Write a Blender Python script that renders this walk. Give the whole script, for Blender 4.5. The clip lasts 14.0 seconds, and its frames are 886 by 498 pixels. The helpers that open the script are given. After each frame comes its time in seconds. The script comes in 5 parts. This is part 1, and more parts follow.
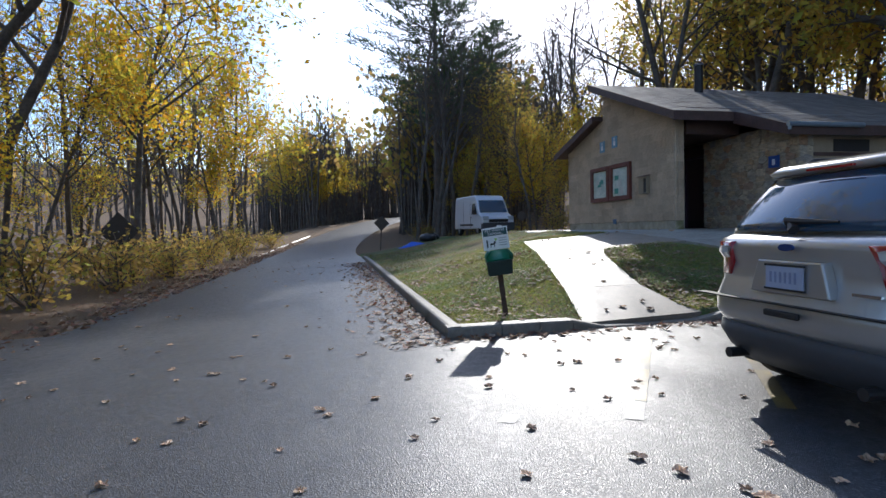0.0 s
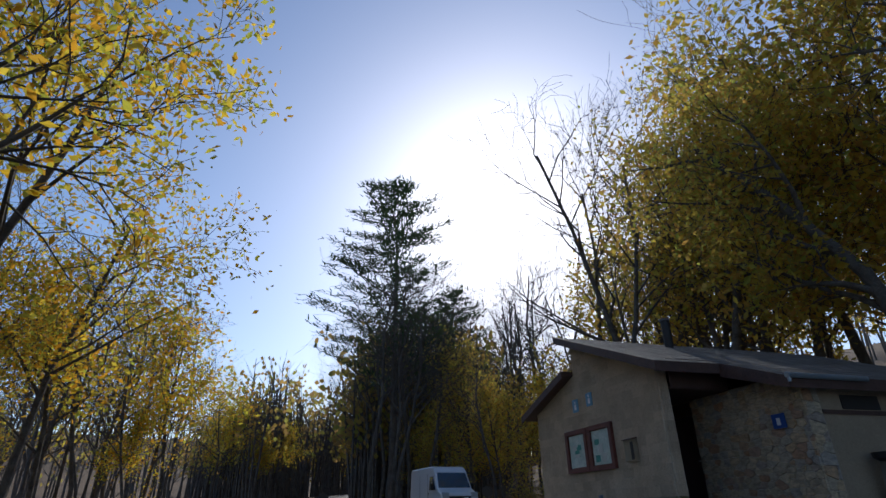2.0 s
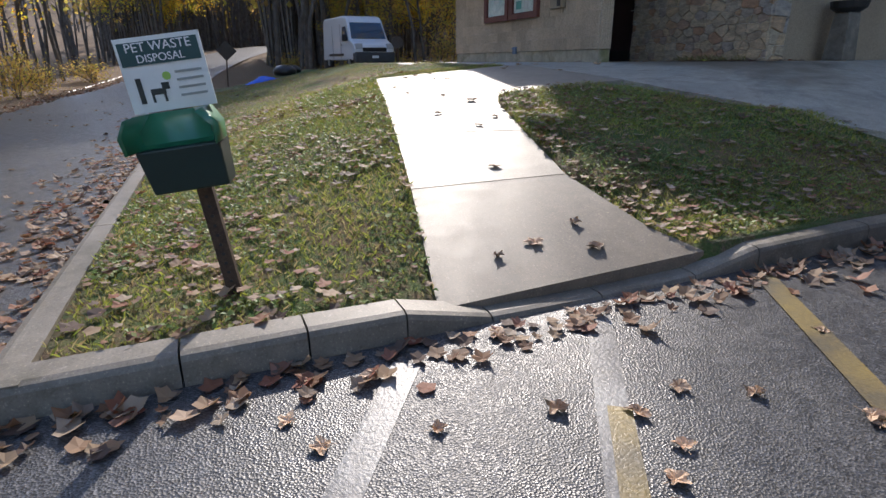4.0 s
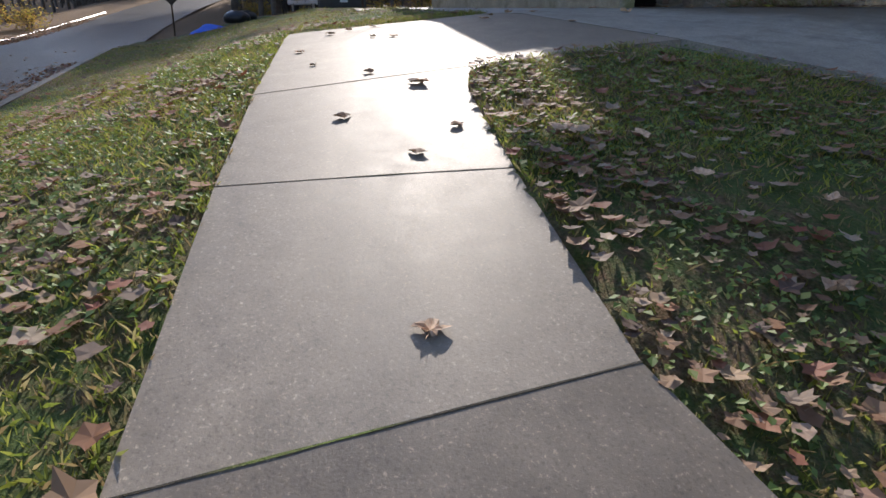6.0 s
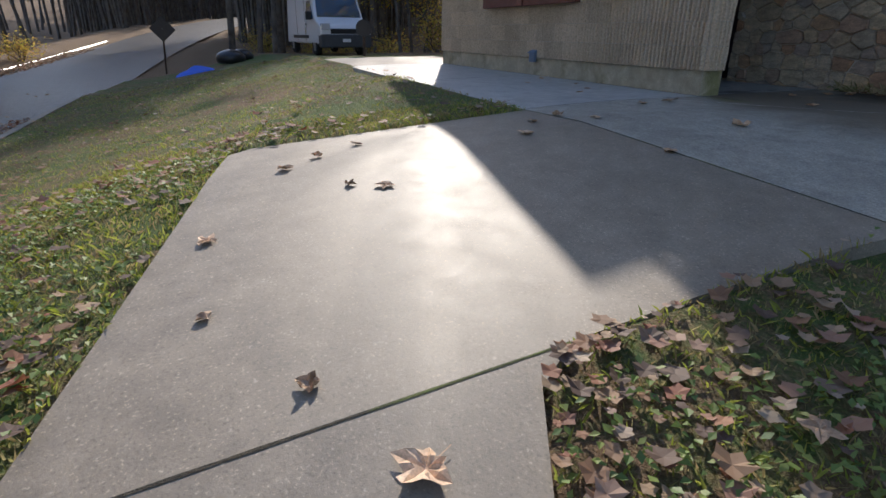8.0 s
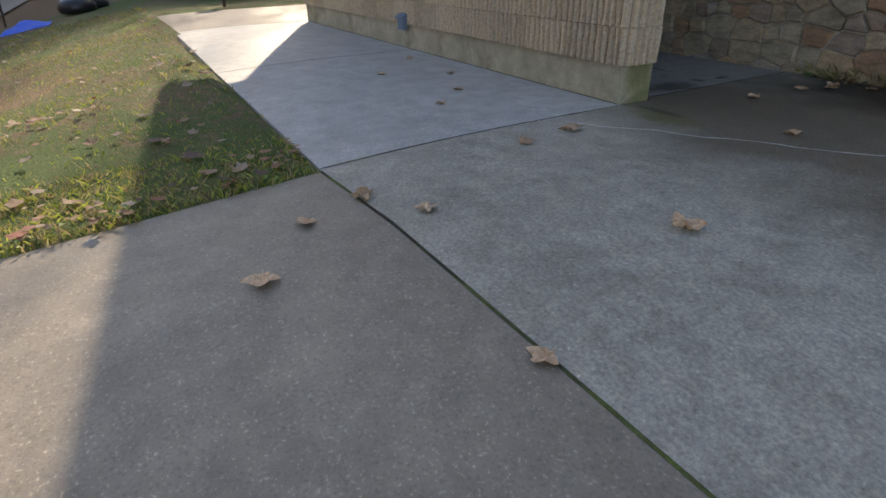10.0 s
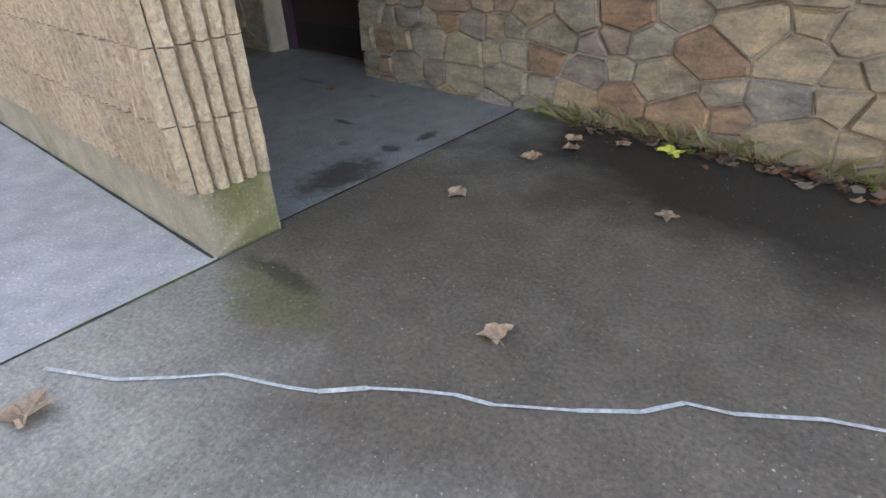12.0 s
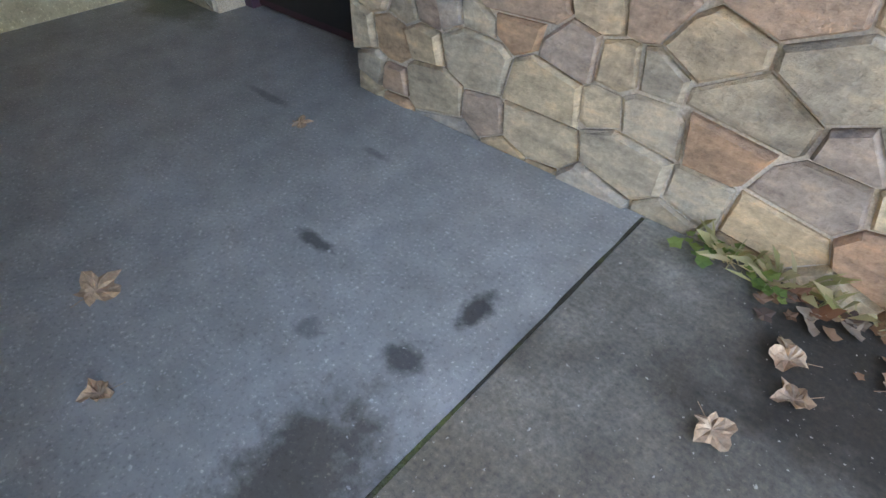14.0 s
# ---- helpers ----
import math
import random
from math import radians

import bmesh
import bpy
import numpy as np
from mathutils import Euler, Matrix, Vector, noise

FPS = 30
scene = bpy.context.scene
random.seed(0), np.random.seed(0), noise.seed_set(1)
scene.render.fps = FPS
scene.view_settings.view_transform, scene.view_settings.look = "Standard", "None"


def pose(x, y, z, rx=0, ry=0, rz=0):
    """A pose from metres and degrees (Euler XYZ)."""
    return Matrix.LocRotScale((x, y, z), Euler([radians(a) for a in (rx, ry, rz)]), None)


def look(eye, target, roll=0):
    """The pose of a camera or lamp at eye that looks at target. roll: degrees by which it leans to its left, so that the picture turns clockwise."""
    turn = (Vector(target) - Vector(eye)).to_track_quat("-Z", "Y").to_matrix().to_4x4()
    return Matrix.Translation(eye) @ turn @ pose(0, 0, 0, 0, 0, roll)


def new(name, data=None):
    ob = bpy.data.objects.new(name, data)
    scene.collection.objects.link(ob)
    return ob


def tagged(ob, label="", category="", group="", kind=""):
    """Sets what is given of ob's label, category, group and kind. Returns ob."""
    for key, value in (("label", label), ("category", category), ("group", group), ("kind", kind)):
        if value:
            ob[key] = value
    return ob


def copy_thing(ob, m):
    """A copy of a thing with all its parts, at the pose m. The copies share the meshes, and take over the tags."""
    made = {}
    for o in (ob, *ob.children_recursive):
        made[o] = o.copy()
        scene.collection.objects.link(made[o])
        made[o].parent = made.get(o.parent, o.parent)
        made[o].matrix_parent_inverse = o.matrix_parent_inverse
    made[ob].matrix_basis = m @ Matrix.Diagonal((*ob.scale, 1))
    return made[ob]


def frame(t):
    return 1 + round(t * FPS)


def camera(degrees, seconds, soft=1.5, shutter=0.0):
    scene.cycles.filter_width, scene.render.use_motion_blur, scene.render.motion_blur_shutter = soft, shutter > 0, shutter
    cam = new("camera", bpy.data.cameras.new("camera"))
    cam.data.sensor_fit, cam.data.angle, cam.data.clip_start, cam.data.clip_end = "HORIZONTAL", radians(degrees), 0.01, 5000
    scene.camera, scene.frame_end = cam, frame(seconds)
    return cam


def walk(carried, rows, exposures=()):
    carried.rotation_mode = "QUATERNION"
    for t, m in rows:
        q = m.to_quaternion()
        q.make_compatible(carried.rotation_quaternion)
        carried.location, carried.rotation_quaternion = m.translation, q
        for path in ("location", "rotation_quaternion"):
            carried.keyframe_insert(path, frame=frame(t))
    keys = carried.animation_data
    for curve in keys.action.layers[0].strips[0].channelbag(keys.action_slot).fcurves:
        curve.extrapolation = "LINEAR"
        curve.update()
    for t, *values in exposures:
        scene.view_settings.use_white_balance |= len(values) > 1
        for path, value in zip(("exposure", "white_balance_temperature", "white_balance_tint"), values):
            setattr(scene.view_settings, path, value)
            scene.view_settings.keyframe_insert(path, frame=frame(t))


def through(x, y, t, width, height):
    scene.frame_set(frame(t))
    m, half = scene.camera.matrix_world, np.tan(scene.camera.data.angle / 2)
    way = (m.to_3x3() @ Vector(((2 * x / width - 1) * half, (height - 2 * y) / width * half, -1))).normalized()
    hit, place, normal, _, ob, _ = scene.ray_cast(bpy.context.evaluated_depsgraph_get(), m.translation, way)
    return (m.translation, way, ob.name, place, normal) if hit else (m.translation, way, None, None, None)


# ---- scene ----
cam = camera(77.8, 14.0)
PATH = [
    (0, (12.172, -8.675, 0.134), (10.22, -8.242, 0.062), -1.3),
    (0.5, (11.642, -8.487, 0.188), (9.716, -8.017, 0.451), -1.5),
    (1, (11.233, -8.359, 0.159), (9.369, -7.88, 0.703), -1.0),
    (1.5, (10.735, -8.224, 0.126), (9.016, -7.743, 1.027), -1.4),
    (2, (10.247, -7.995, 0.086), (8.52, -7.462, 0.942), -1.3),
    (2.5, (9.743, -7.635, 0.052), (7.87, -7.016, 0.382), -0.6),
    (3, (9.301, -7.236, 0.029), (7.418, -6.589, -0.156), -0.5),
    (3.2, (9.121, -7.117, 0.05), (7.265, -6.444, -0.27), -0.5),
    (5.5, (6.622, -5.43, 0.033), (4.951, -4.676, -0.769), -0.4),
    (6, (5.97, -5.131, 0.046), (4.302, -4.382, -0.765), -0.4),
    (6.5, (5.353, -4.842, 0.16), (3.68, -4.081, -0.627), -0.5),
    (7, (4.784, -4.674, 0.329), (3.093, -3.905, -0.413), -0.0),
    (7.2, (4.657, -4.599, 0.368), (2.955, -3.834, -0.353), 0.1),
    (9.3, (2.644, -3.347, 0.694), (0.947, -2.662, -0.113), 0.0),
    (9.5, (2.584, -3.119, 0.691), (0.916, -2.42, -0.163), -0.2),
    (10, (2.358, -2.599, 0.816), (0.83, -1.722, -0.13), -0.9),
    (10.5, (2.178, -2.105, 0.932), (0.75, -1.084, -0.026), -1.3),
    (11, (2.002, -1.575, 0.953), (0.716, -0.37, 0.008), -2.1),
    (11.5, (1.682, -1.151, 0.958), (0.474, 0.108, -0.021), -1.9),
    (12, (1.534, -0.63, 0.932), (0.407, 0.633, -0.132), -2.3),
    (12.5, (1.179, -0.286, 0.945), (0.11, 0.99, -0.164), -2.2),
    (13, (1.015, 0.108, 0.908), (-0.006, 1.342, -0.291), -2.3),
    (13.5, (0.759, 0.392, 0.917), (-0.203, 1.581, -0.372), -1.7),
    (13.7, (0.651, 0.427, 0.929), (-0.297, 1.601, -0.384), -2.0),
    (14, (0.349, 0.507, 0.994), (-0.635, 1.597, -0.363), -0.2),
]
walk(cam, [(t, look(eye, target, roll)) for t, eye, target, roll in PATH],
     exposures=[(0.0, 0.2, 5700, 12), (1.5, 0.2, 6300, 13), (2.0, -0.75, 5700, 11), (2.45, -1.05, 5500, 11), (2.8, 0.25, 6000, 13), (3.2, 0.5, 6150, 15), (5.5, 0.35, 6300, 17), (6.5, 0.3, 6100, 16), (9.3, 0.5, 6900, 15),
                (10.5, 1.5, 7800, 15), (11.5, 2.1, 8100, 18), (12.5, 2.8, 8300, 20), (14.0, 3.5, 7700, 18)])

# ---------------------------------------------------------------- light
SUN_EL, SUN_DIR = radians(29.5), Vector((-0.91, 0.415, 0.0)).normalized()
world = bpy.data.worlds.new("sky")
scene.world = world
world.use_nodes = True
wn = world.node_tree.nodes
sky = wn.new("ShaderNodeTexSky")
sky.sky_type = "NISHITA"
sky.sun_disc = False
sky.sun_elevation = SUN_EL
sky.sun_rotation = math.atan2(SUN_DIR.x, SUN_DIR.y)
sky.dust_density = 0.9
sky.ozone_density = 2.2
world.node_tree.links.new(sky.outputs[0], wn["Background"].inputs[0])
wn["Background"].inputs[1].default_value = 0.2
sun_data = bpy.data.lights.new("sun", "SUN")
sun_data.energy, sun_data.angle, sun_data.color = 4.4, radians(0.6), (1.0, 0.91, 0.76)
sun = new("sun", sun_data)
to_sun = SUN_DIR * math.cos(SUN_EL) + Vector((0, 0, math.sin(SUN_EL)))
sun.matrix_world = look(to_sun * 60, (0, 0, 0))
scene.view_settings.exposure = 0.0

# ---------------------------------------------------------------- materials


def material(name, rough=0.8, metal=0.0):
    m = bpy.data.materials.new(name)
    m.use_nodes = True
    b = m.node_tree.nodes["Principled BSDF"]
    b.inputs["Roughness"].default_value = rough
    b.inputs["Metallic"].default_value = metal
    return m, m.node_tree.nodes, m.node_tree.links, b


def noise_node(nodes, links, scale, detail=4.0, rough=0.6, space="Object", stretch=None):
    c = nodes.new("ShaderNodeTexCoord")
    n = nodes.new("ShaderNodeTexNoise")
    n.inputs["Scale"].default_value = scale
    n.inputs["Detail"].default_value = detail
    n.inputs["Roughness"].default_value = rough
    src = nodes.new("ShaderNodeNewGeometry").outputs["Position"] if space == "World" else c.outputs[space]
    if stretch:
        mp = nodes.new("ShaderNodeMapping")
        mp.inputs["Scale"].default_value = stretch
        links.new(src, mp.inputs[0])
        src = mp.outputs[0]
    links.new(src, n.inputs["Vector"])
    return n.outputs["Fac"]


def ramp(nodes, links, fac, stops):
    r = nodes.new("ShaderNodeValToRGB")
    els = r.color_ramp.elements
    while len(els) < len(stops):
        els.new(0.5)
    for e, (p, c) in zip(els, stops):
        e.position, e.color = p, (*c, 1)
    links.new(fac, r.inputs[0])
    return r.outputs[0]


def mix(nodes, links, fac, a, b, mode="MIX"):
    n = nodes.new("ShaderNodeMix")
    n.data_type, n.blend_type = "RGBA", mode
    for sock, v in ((n.inputs[0], fac), (n.inputs[6], a), (n.inputs[7], b)):
        if isinstance(v, (int, float)):
            sock.default_value = v
        elif isinstance(v, tuple):
            sock.default_value = (*v, 1)
        else:
            links.new(v, sock)
    return n.outputs[2]


def bump(nodes, links, b, height, strength=0.3, dist=0.01):
    n = nodes.new("ShaderNodeBump")
    n.inputs["Strength"].default_value = strength
    n.inputs["Distance"].default_value = dist
    links.new(height, n.inputs["Height"])
    links.new(n.outputs[0], b.inputs["Normal"])


def surface(name, c1, c2, scale=3.0, fine=60.0, rough=0.85, bumps=0.4, dist=0.006, metal=0.0, c3=None, space="World", vary=0.0):
    """Two colours in large patches, fine grain over them, and a grain relief; vary: by object or island."""
    m, n, l, b = material(name, rough, metal)
    big = noise_node(n, l, scale, 5, 0.62, space)
    small = noise_node(n, l, fine, 3, 0.7, space)
    col = ramp(n, l, big, [(0.34, c1), (0.66, c2)] if c3 is None else [(0.3, c1), (0.5, c2), (0.7, c3)])
    grain = ramp(n, l, small, [(0.3, (0.72, 0.72, 0.72)), (0.7, (1.25, 1.25, 1.25))])
    col = mix(n, l, 1.0, col, grain, "MULTIPLY")
    if vary:
        info = n.new("ShaderNodeObjectInfo")
        shade = ramp(n, l, info.outputs["Random"], [(0.0, (1 - vary,) * 3), (1.0, (1 + vary,) * 3)])
        col = mix(n, l, 1.0, col, shade, "MULTIPLY")
    l.new(col, b.inputs["Base Color"])
    bump(n, l, b, small, bumps, dist)
    return m


def plain(name, c, rough=0.5, metal=0.0, wear=0.12, coat=0.0):
    m, n, l, b = material(name, rough, metal)
    big = noise_node(n, l, 6.0, 4)
    col = ramp(n, l, big, [(0.3, tuple(v * (1 - wear) for v in c)), (0.7, tuple(min(1, v * (1 + wear)) for v in c))])
    l.new(col, b.inputs["Base Color"])
    b.inputs["Coat Weight"].default_value = coat
    return m


def leafy(name, colours, through=0.5, rough=0.55):
    """Thin leaves that let light through, in several colours, one a leaf."""
    m, n, l, b = material(name, rough)
    geo = n.new("ShaderNodeNewGeometry")
    step = 1.0 / len(colours)
    col = ramp(n, l, geo.outputs["Random Per Island"], [(k * step, c) for k, c in enumerate(colours)])
    l.new(col, b.inputs["Base Color"])
    tr = n.new("ShaderNodeBsdfTranslucent")
    l.new(col, tr.inputs[0])
    ms = n.new("ShaderNodeMixShader")
    ms.inputs[0].default_value = through
    l.new(b.outputs[0], ms.inputs[1])
    l.new(tr.outputs[0], ms.inputs[2])
    l.new(ms.outputs[0], n["Material Output"].inputs[0])
    return m


def make_concrete(name, light, dark, stain, blots=(), stones=0.0):
    m, n, l, b = material(name, 0.62)
    big = noise_node(n, l, 0.9, 6, 0.65, "World")
    mid = noise_node(n, l, 7.0, 5, 0.7, "World")
    spot = noise_node(n, l, 95.0, 3, 0.6, "World")
    fleck = noise_node(n, l, 48.0 + 35 * stones, 2, 0.5, "World")
    col = ramp(n, l, big, [(0.3, dark), (0.62, light)])
    if stain:
        col = mix(n, l, ramp(n, l, noise_node(n, l, 1.7, 6, 0.7, "World", (1.0, 1.0, 1.0)), [(0.52, (0, 0, 0)), (0.68, (0.75, 0.75, 0.75))]), col, stain)
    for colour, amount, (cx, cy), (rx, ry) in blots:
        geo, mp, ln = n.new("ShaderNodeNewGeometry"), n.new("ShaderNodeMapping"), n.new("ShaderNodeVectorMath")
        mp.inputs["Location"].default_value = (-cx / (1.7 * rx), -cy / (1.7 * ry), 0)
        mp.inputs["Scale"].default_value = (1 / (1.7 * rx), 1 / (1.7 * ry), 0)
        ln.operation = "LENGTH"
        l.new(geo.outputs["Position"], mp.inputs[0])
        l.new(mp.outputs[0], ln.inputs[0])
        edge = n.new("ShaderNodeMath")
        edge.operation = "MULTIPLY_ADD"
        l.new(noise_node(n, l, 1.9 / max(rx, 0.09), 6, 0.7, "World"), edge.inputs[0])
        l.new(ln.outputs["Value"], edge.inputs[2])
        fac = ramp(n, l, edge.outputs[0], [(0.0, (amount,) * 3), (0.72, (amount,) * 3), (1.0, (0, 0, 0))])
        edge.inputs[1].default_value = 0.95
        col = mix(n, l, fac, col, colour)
    col = mix(n, l, 1.0, col, ramp(n, l, mid, [(0.25, (0.7, 0.69, 0.67)), (0.7, (1.16, 1.15, 1.12))]), "MULTIPLY")
    col = mix(n, l, 1.0, col, ramp(n, l, spot, [(0.3, (0.72, 0.72, 0.72)), (0.46, (1, 1, 1)), (0.6, (1, 1, 1)), (0.72, (1.9 - 0.5 * stones, 1.85 - 0.48 * stones, 1.75 - 0.42 * stones))]), "MULTIPLY")
    col = mix(n, l, ramp(n, l, fleck, [(0.69, (0, 0, 0)), (0.75, (0.7, 0.7, 0.7))]), col, tuple(min(0.8, v * 1.5) for v in light))
    if stones:
        pebble = noise_node(n, l, 75.0, 4, 0.7, "World")
        col = mix(n, l, 1.0, col, ramp(n, l, pebble, [(0.32, (0.72, 0.72, 0.72)), (0.5, (1, 1, 1)), (0.68, (1.35, 1.32, 1.26))]), "MULTIPLY")
    l.new(col, b.inputs["Base Color"])
    l.new(ramp(n, l, mid, [(0.3, (0.53, 0.53, 0.53)), (0.7, (0.62, 0.62, 0.62))]), b.inputs["Roughness"])
    bump(n, l, b, noise_node(n, l, 150.0, 4, 0.75, "World"), 0.32, 0.003)
    return m


def make_asphalt():
    m, n, l, b = material("asphalt", 0.55)
    big = noise_node(n, l, 0.5, 5, 0.6, "World")
    c = n.new("ShaderNodeNewGeometry")
    v = n.new("ShaderNodeTexVoronoi")
    v.inputs["Scale"].default_value = 125.0
    l.new(c.outputs["Position"], v.inputs["Vector"])
    col = ramp(n, l, big, [(0.3, (0.055, 0.057, 0.062)), (0.7, (0.085, 0.087, 0.092))])
    stone = ramp(n, l, v.outputs["Color"], [(0.2, (0.6, 0.6, 0.6)), (0.6, (1.0, 1.0, 1.0)), (0.9, (2.2, 2.15, 2.1))])
    col = mix(n, l, 1.0, col, stone, "MULTIPLY")
    l.new(col, b.inputs["Base Color"])
    l.new(ramp(n, l, noise_node(n, l, 12.0, 4, 0.6, "World"), [(0.3, (0.31, 0.31, 0.31)), (0.7, (0.5, 0.5, 0.5))]), b.inputs["Roughness"])
    bump(n, l, b, v.outputs["Distance"], 0.5, 0.005)
    return m


def make_ground():
    """Soil, thin turf and leaf litter."""
    m, n, l, b = material("turf_soil", 0.95)
    big = noise_node(n, l, 0.7, 6, 0.65, "World")
    mid = noise_node(n, l, 9.0, 5, 0.75, "World")
    fine = noise_node(n, l, 70.0, 4, 0.75, "World")
    green = ramp(n, l, fine, [(0.3, (0.05, 0.085, 0.02)), (0.55, (0.1, 0.155, 0.035)), (0.75, (0.2, 0.22, 0.07))])
    brown = ramp(n, l, fine, [(0.3, (0.08, 0.052, 0.03)), (0.5, (0.2, 0.13, 0.07)), (0.72, (0.4, 0.27, 0.16))])
    fac = ramp(n, l, mix(n, l, 0.5, big, mid), [(0.46, (0, 0, 0)), (0.58, (1, 1, 1))])
    geo = n.new("ShaderNodeNewGeometry")
    sep = n.new("ShaderNodeSeparateXYZ")
    l.new(geo.outputs["Position"], sep.inputs[0])
    # The mown lawn lies south of the building; the woods are all litter.
    inside = None
    for out, lo, hi in (("X", -19.0, 12.0), ("Y", -7.6, 3.0)):
        for v, op in ((lo, "GREATER_THAN"), (hi, "LESS_THAN")):
            q = n.new("ShaderNodeMath")
            q.operation = op
            l.new(sep.outputs[out], q.inputs[0])
            q.inputs[1].default_value = v
            if inside is None:
                inside = q.outputs[0]
            else:
                p = n.new("ShaderNodeMath")
                p.operation = "MULTIPLY"
                l.new(inside, p.inputs[0])
                l.new(q.outputs[0], p.inputs[1])
                inside = p.outputs[0]
    lawn = mix(n, l, fac, green, brown)
    l.new(mix(n, l, inside, brown, lawn), b.inputs["Base Color"])
    bump(n, l, b, fine, 1.0, 0.03)
    return m


CONCRETE = make_concrete("concrete_walk", (0.275, 0.238, 0.192), (0.208, 0.179, 0.143), None)
# darker and browner, for the lowest slab of the walk
CONCRETE_LOWEST = make_concrete("concrete_apron", (0.2, 0.17, 0.135), (0.15, 0.126, 0.1), None)
SPOTS = [((0.055, 0.055, 0.055), 0.8, (-0.2, 0.98), (0.075, 0.05)), ((0.05, 0.05, 0.05), 0.9, (-0.17, 1.2), (0.045, 0.09)), ((0.06, 0.06, 0.06), 0.85, (-0.66, 1.1), (0.1, 0.03)),
         ((0.1, 0.1, 0.1), 0.6, (-0.42, 0.9), (0.05, 0.04)), ((0.1, 0.1, 0.1), 0.6, (-1.45, 1.5), (0.17, 0.03)), ((0.12, 0.12, 0.12), 0.6, (-0.85, 1.5), (0.09, 0.025))]
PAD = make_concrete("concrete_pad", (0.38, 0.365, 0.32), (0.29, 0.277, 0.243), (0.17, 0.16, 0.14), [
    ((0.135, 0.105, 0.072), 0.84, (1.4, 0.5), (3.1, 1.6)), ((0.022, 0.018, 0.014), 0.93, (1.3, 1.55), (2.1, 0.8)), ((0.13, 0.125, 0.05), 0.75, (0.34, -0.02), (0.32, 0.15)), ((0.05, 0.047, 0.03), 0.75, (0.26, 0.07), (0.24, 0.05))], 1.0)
# the west slabs: sky reflection put into a paler base colour
SKYLIT_PAD = make_concrete("concrete_skylit_pad", (0.43, 0.435, 0.425), (0.35, 0.354, 0.345), None)
RECESS_PAD = make_concrete("concrete_recess_pad", (0.34, 0.34, 0.33), (0.26, 0.26, 0.252), None, SPOTS + [((0.1, 0.115, 0.05), 0.7, (-2.6, 1.75), (0.4, 0.2)), ((0.07, 0.058, 0.045), 0.85, (-0.16, 0.66), (0.17, 0.3))])
KERB = make_concrete("concrete_kerb", (0.22, 0.2, 0.17), (0.12, 0.105, 0.085), (0.08, 0.075, 0.055))
FOOTING = make_concrete("concrete_footing", (0.48, 0.42, 0.32), (0.3, 0.27, 0.19), (0.16, 0.145, 0.07), [((0.17, 0.17, 0.06), 0.8, (0.05, 0.16), (0.2, 0.16))])
ASPHALT = make_asphalt()
GROUND = make_ground()
BLOCK = surface("ribbed_block", (0.5, 0.385, 0.265), (0.62, 0.49, 0.35), 1.3, 55.0, 0.95, 1.0, 0.014, vary=0.12)
MORTAR = surface("mortar", (0.42, 0.38, 0.32), (0.55, 0.5, 0.42), 4.0, 120.0, 0.95, 0.6, 0.004)
PALE_MORTAR = surface("stone_mortar", (0.4, 0.34, 0.27), (0.62, 0.54, 0.44), 3.0, 120.0, 0.95, 0.6, 0.004)
TAN = surface("tan_block", (0.30, 0.235, 0.165), (0.37, 0.29, 0.2), 1.0, 60.0, 0.9, 0.5)
TRIM = surface("brown_trim", (0.07, 0.038, 0.03), (0.1, 0.055, 0.045), 5.0, 40.0, 0.6, 0.3, 0.002)
SHINGLE = surface("shingle", (0.12, 0.105, 0.095), (0.2, 0.18, 0.165), 2.0, 50.0, 0.75, 0.8, vary=0.15)
DOORM = plain("door_paint", (0.045, 0.018, 0.026), 0.45)
DARK = plain("dark_metal", (0.03, 0.028, 0.028), 0.5, 0.3)
STEEL = plain("galvanised_steel", (0.42, 0.42, 0.42), 0.45, 0.8)
WHITE = plain("white_paint", (0.78, 0.79, 0.8), 0.35, 0.0, 0.04, 0.4)

# ---------------------------------------------------------------- mesh helpers


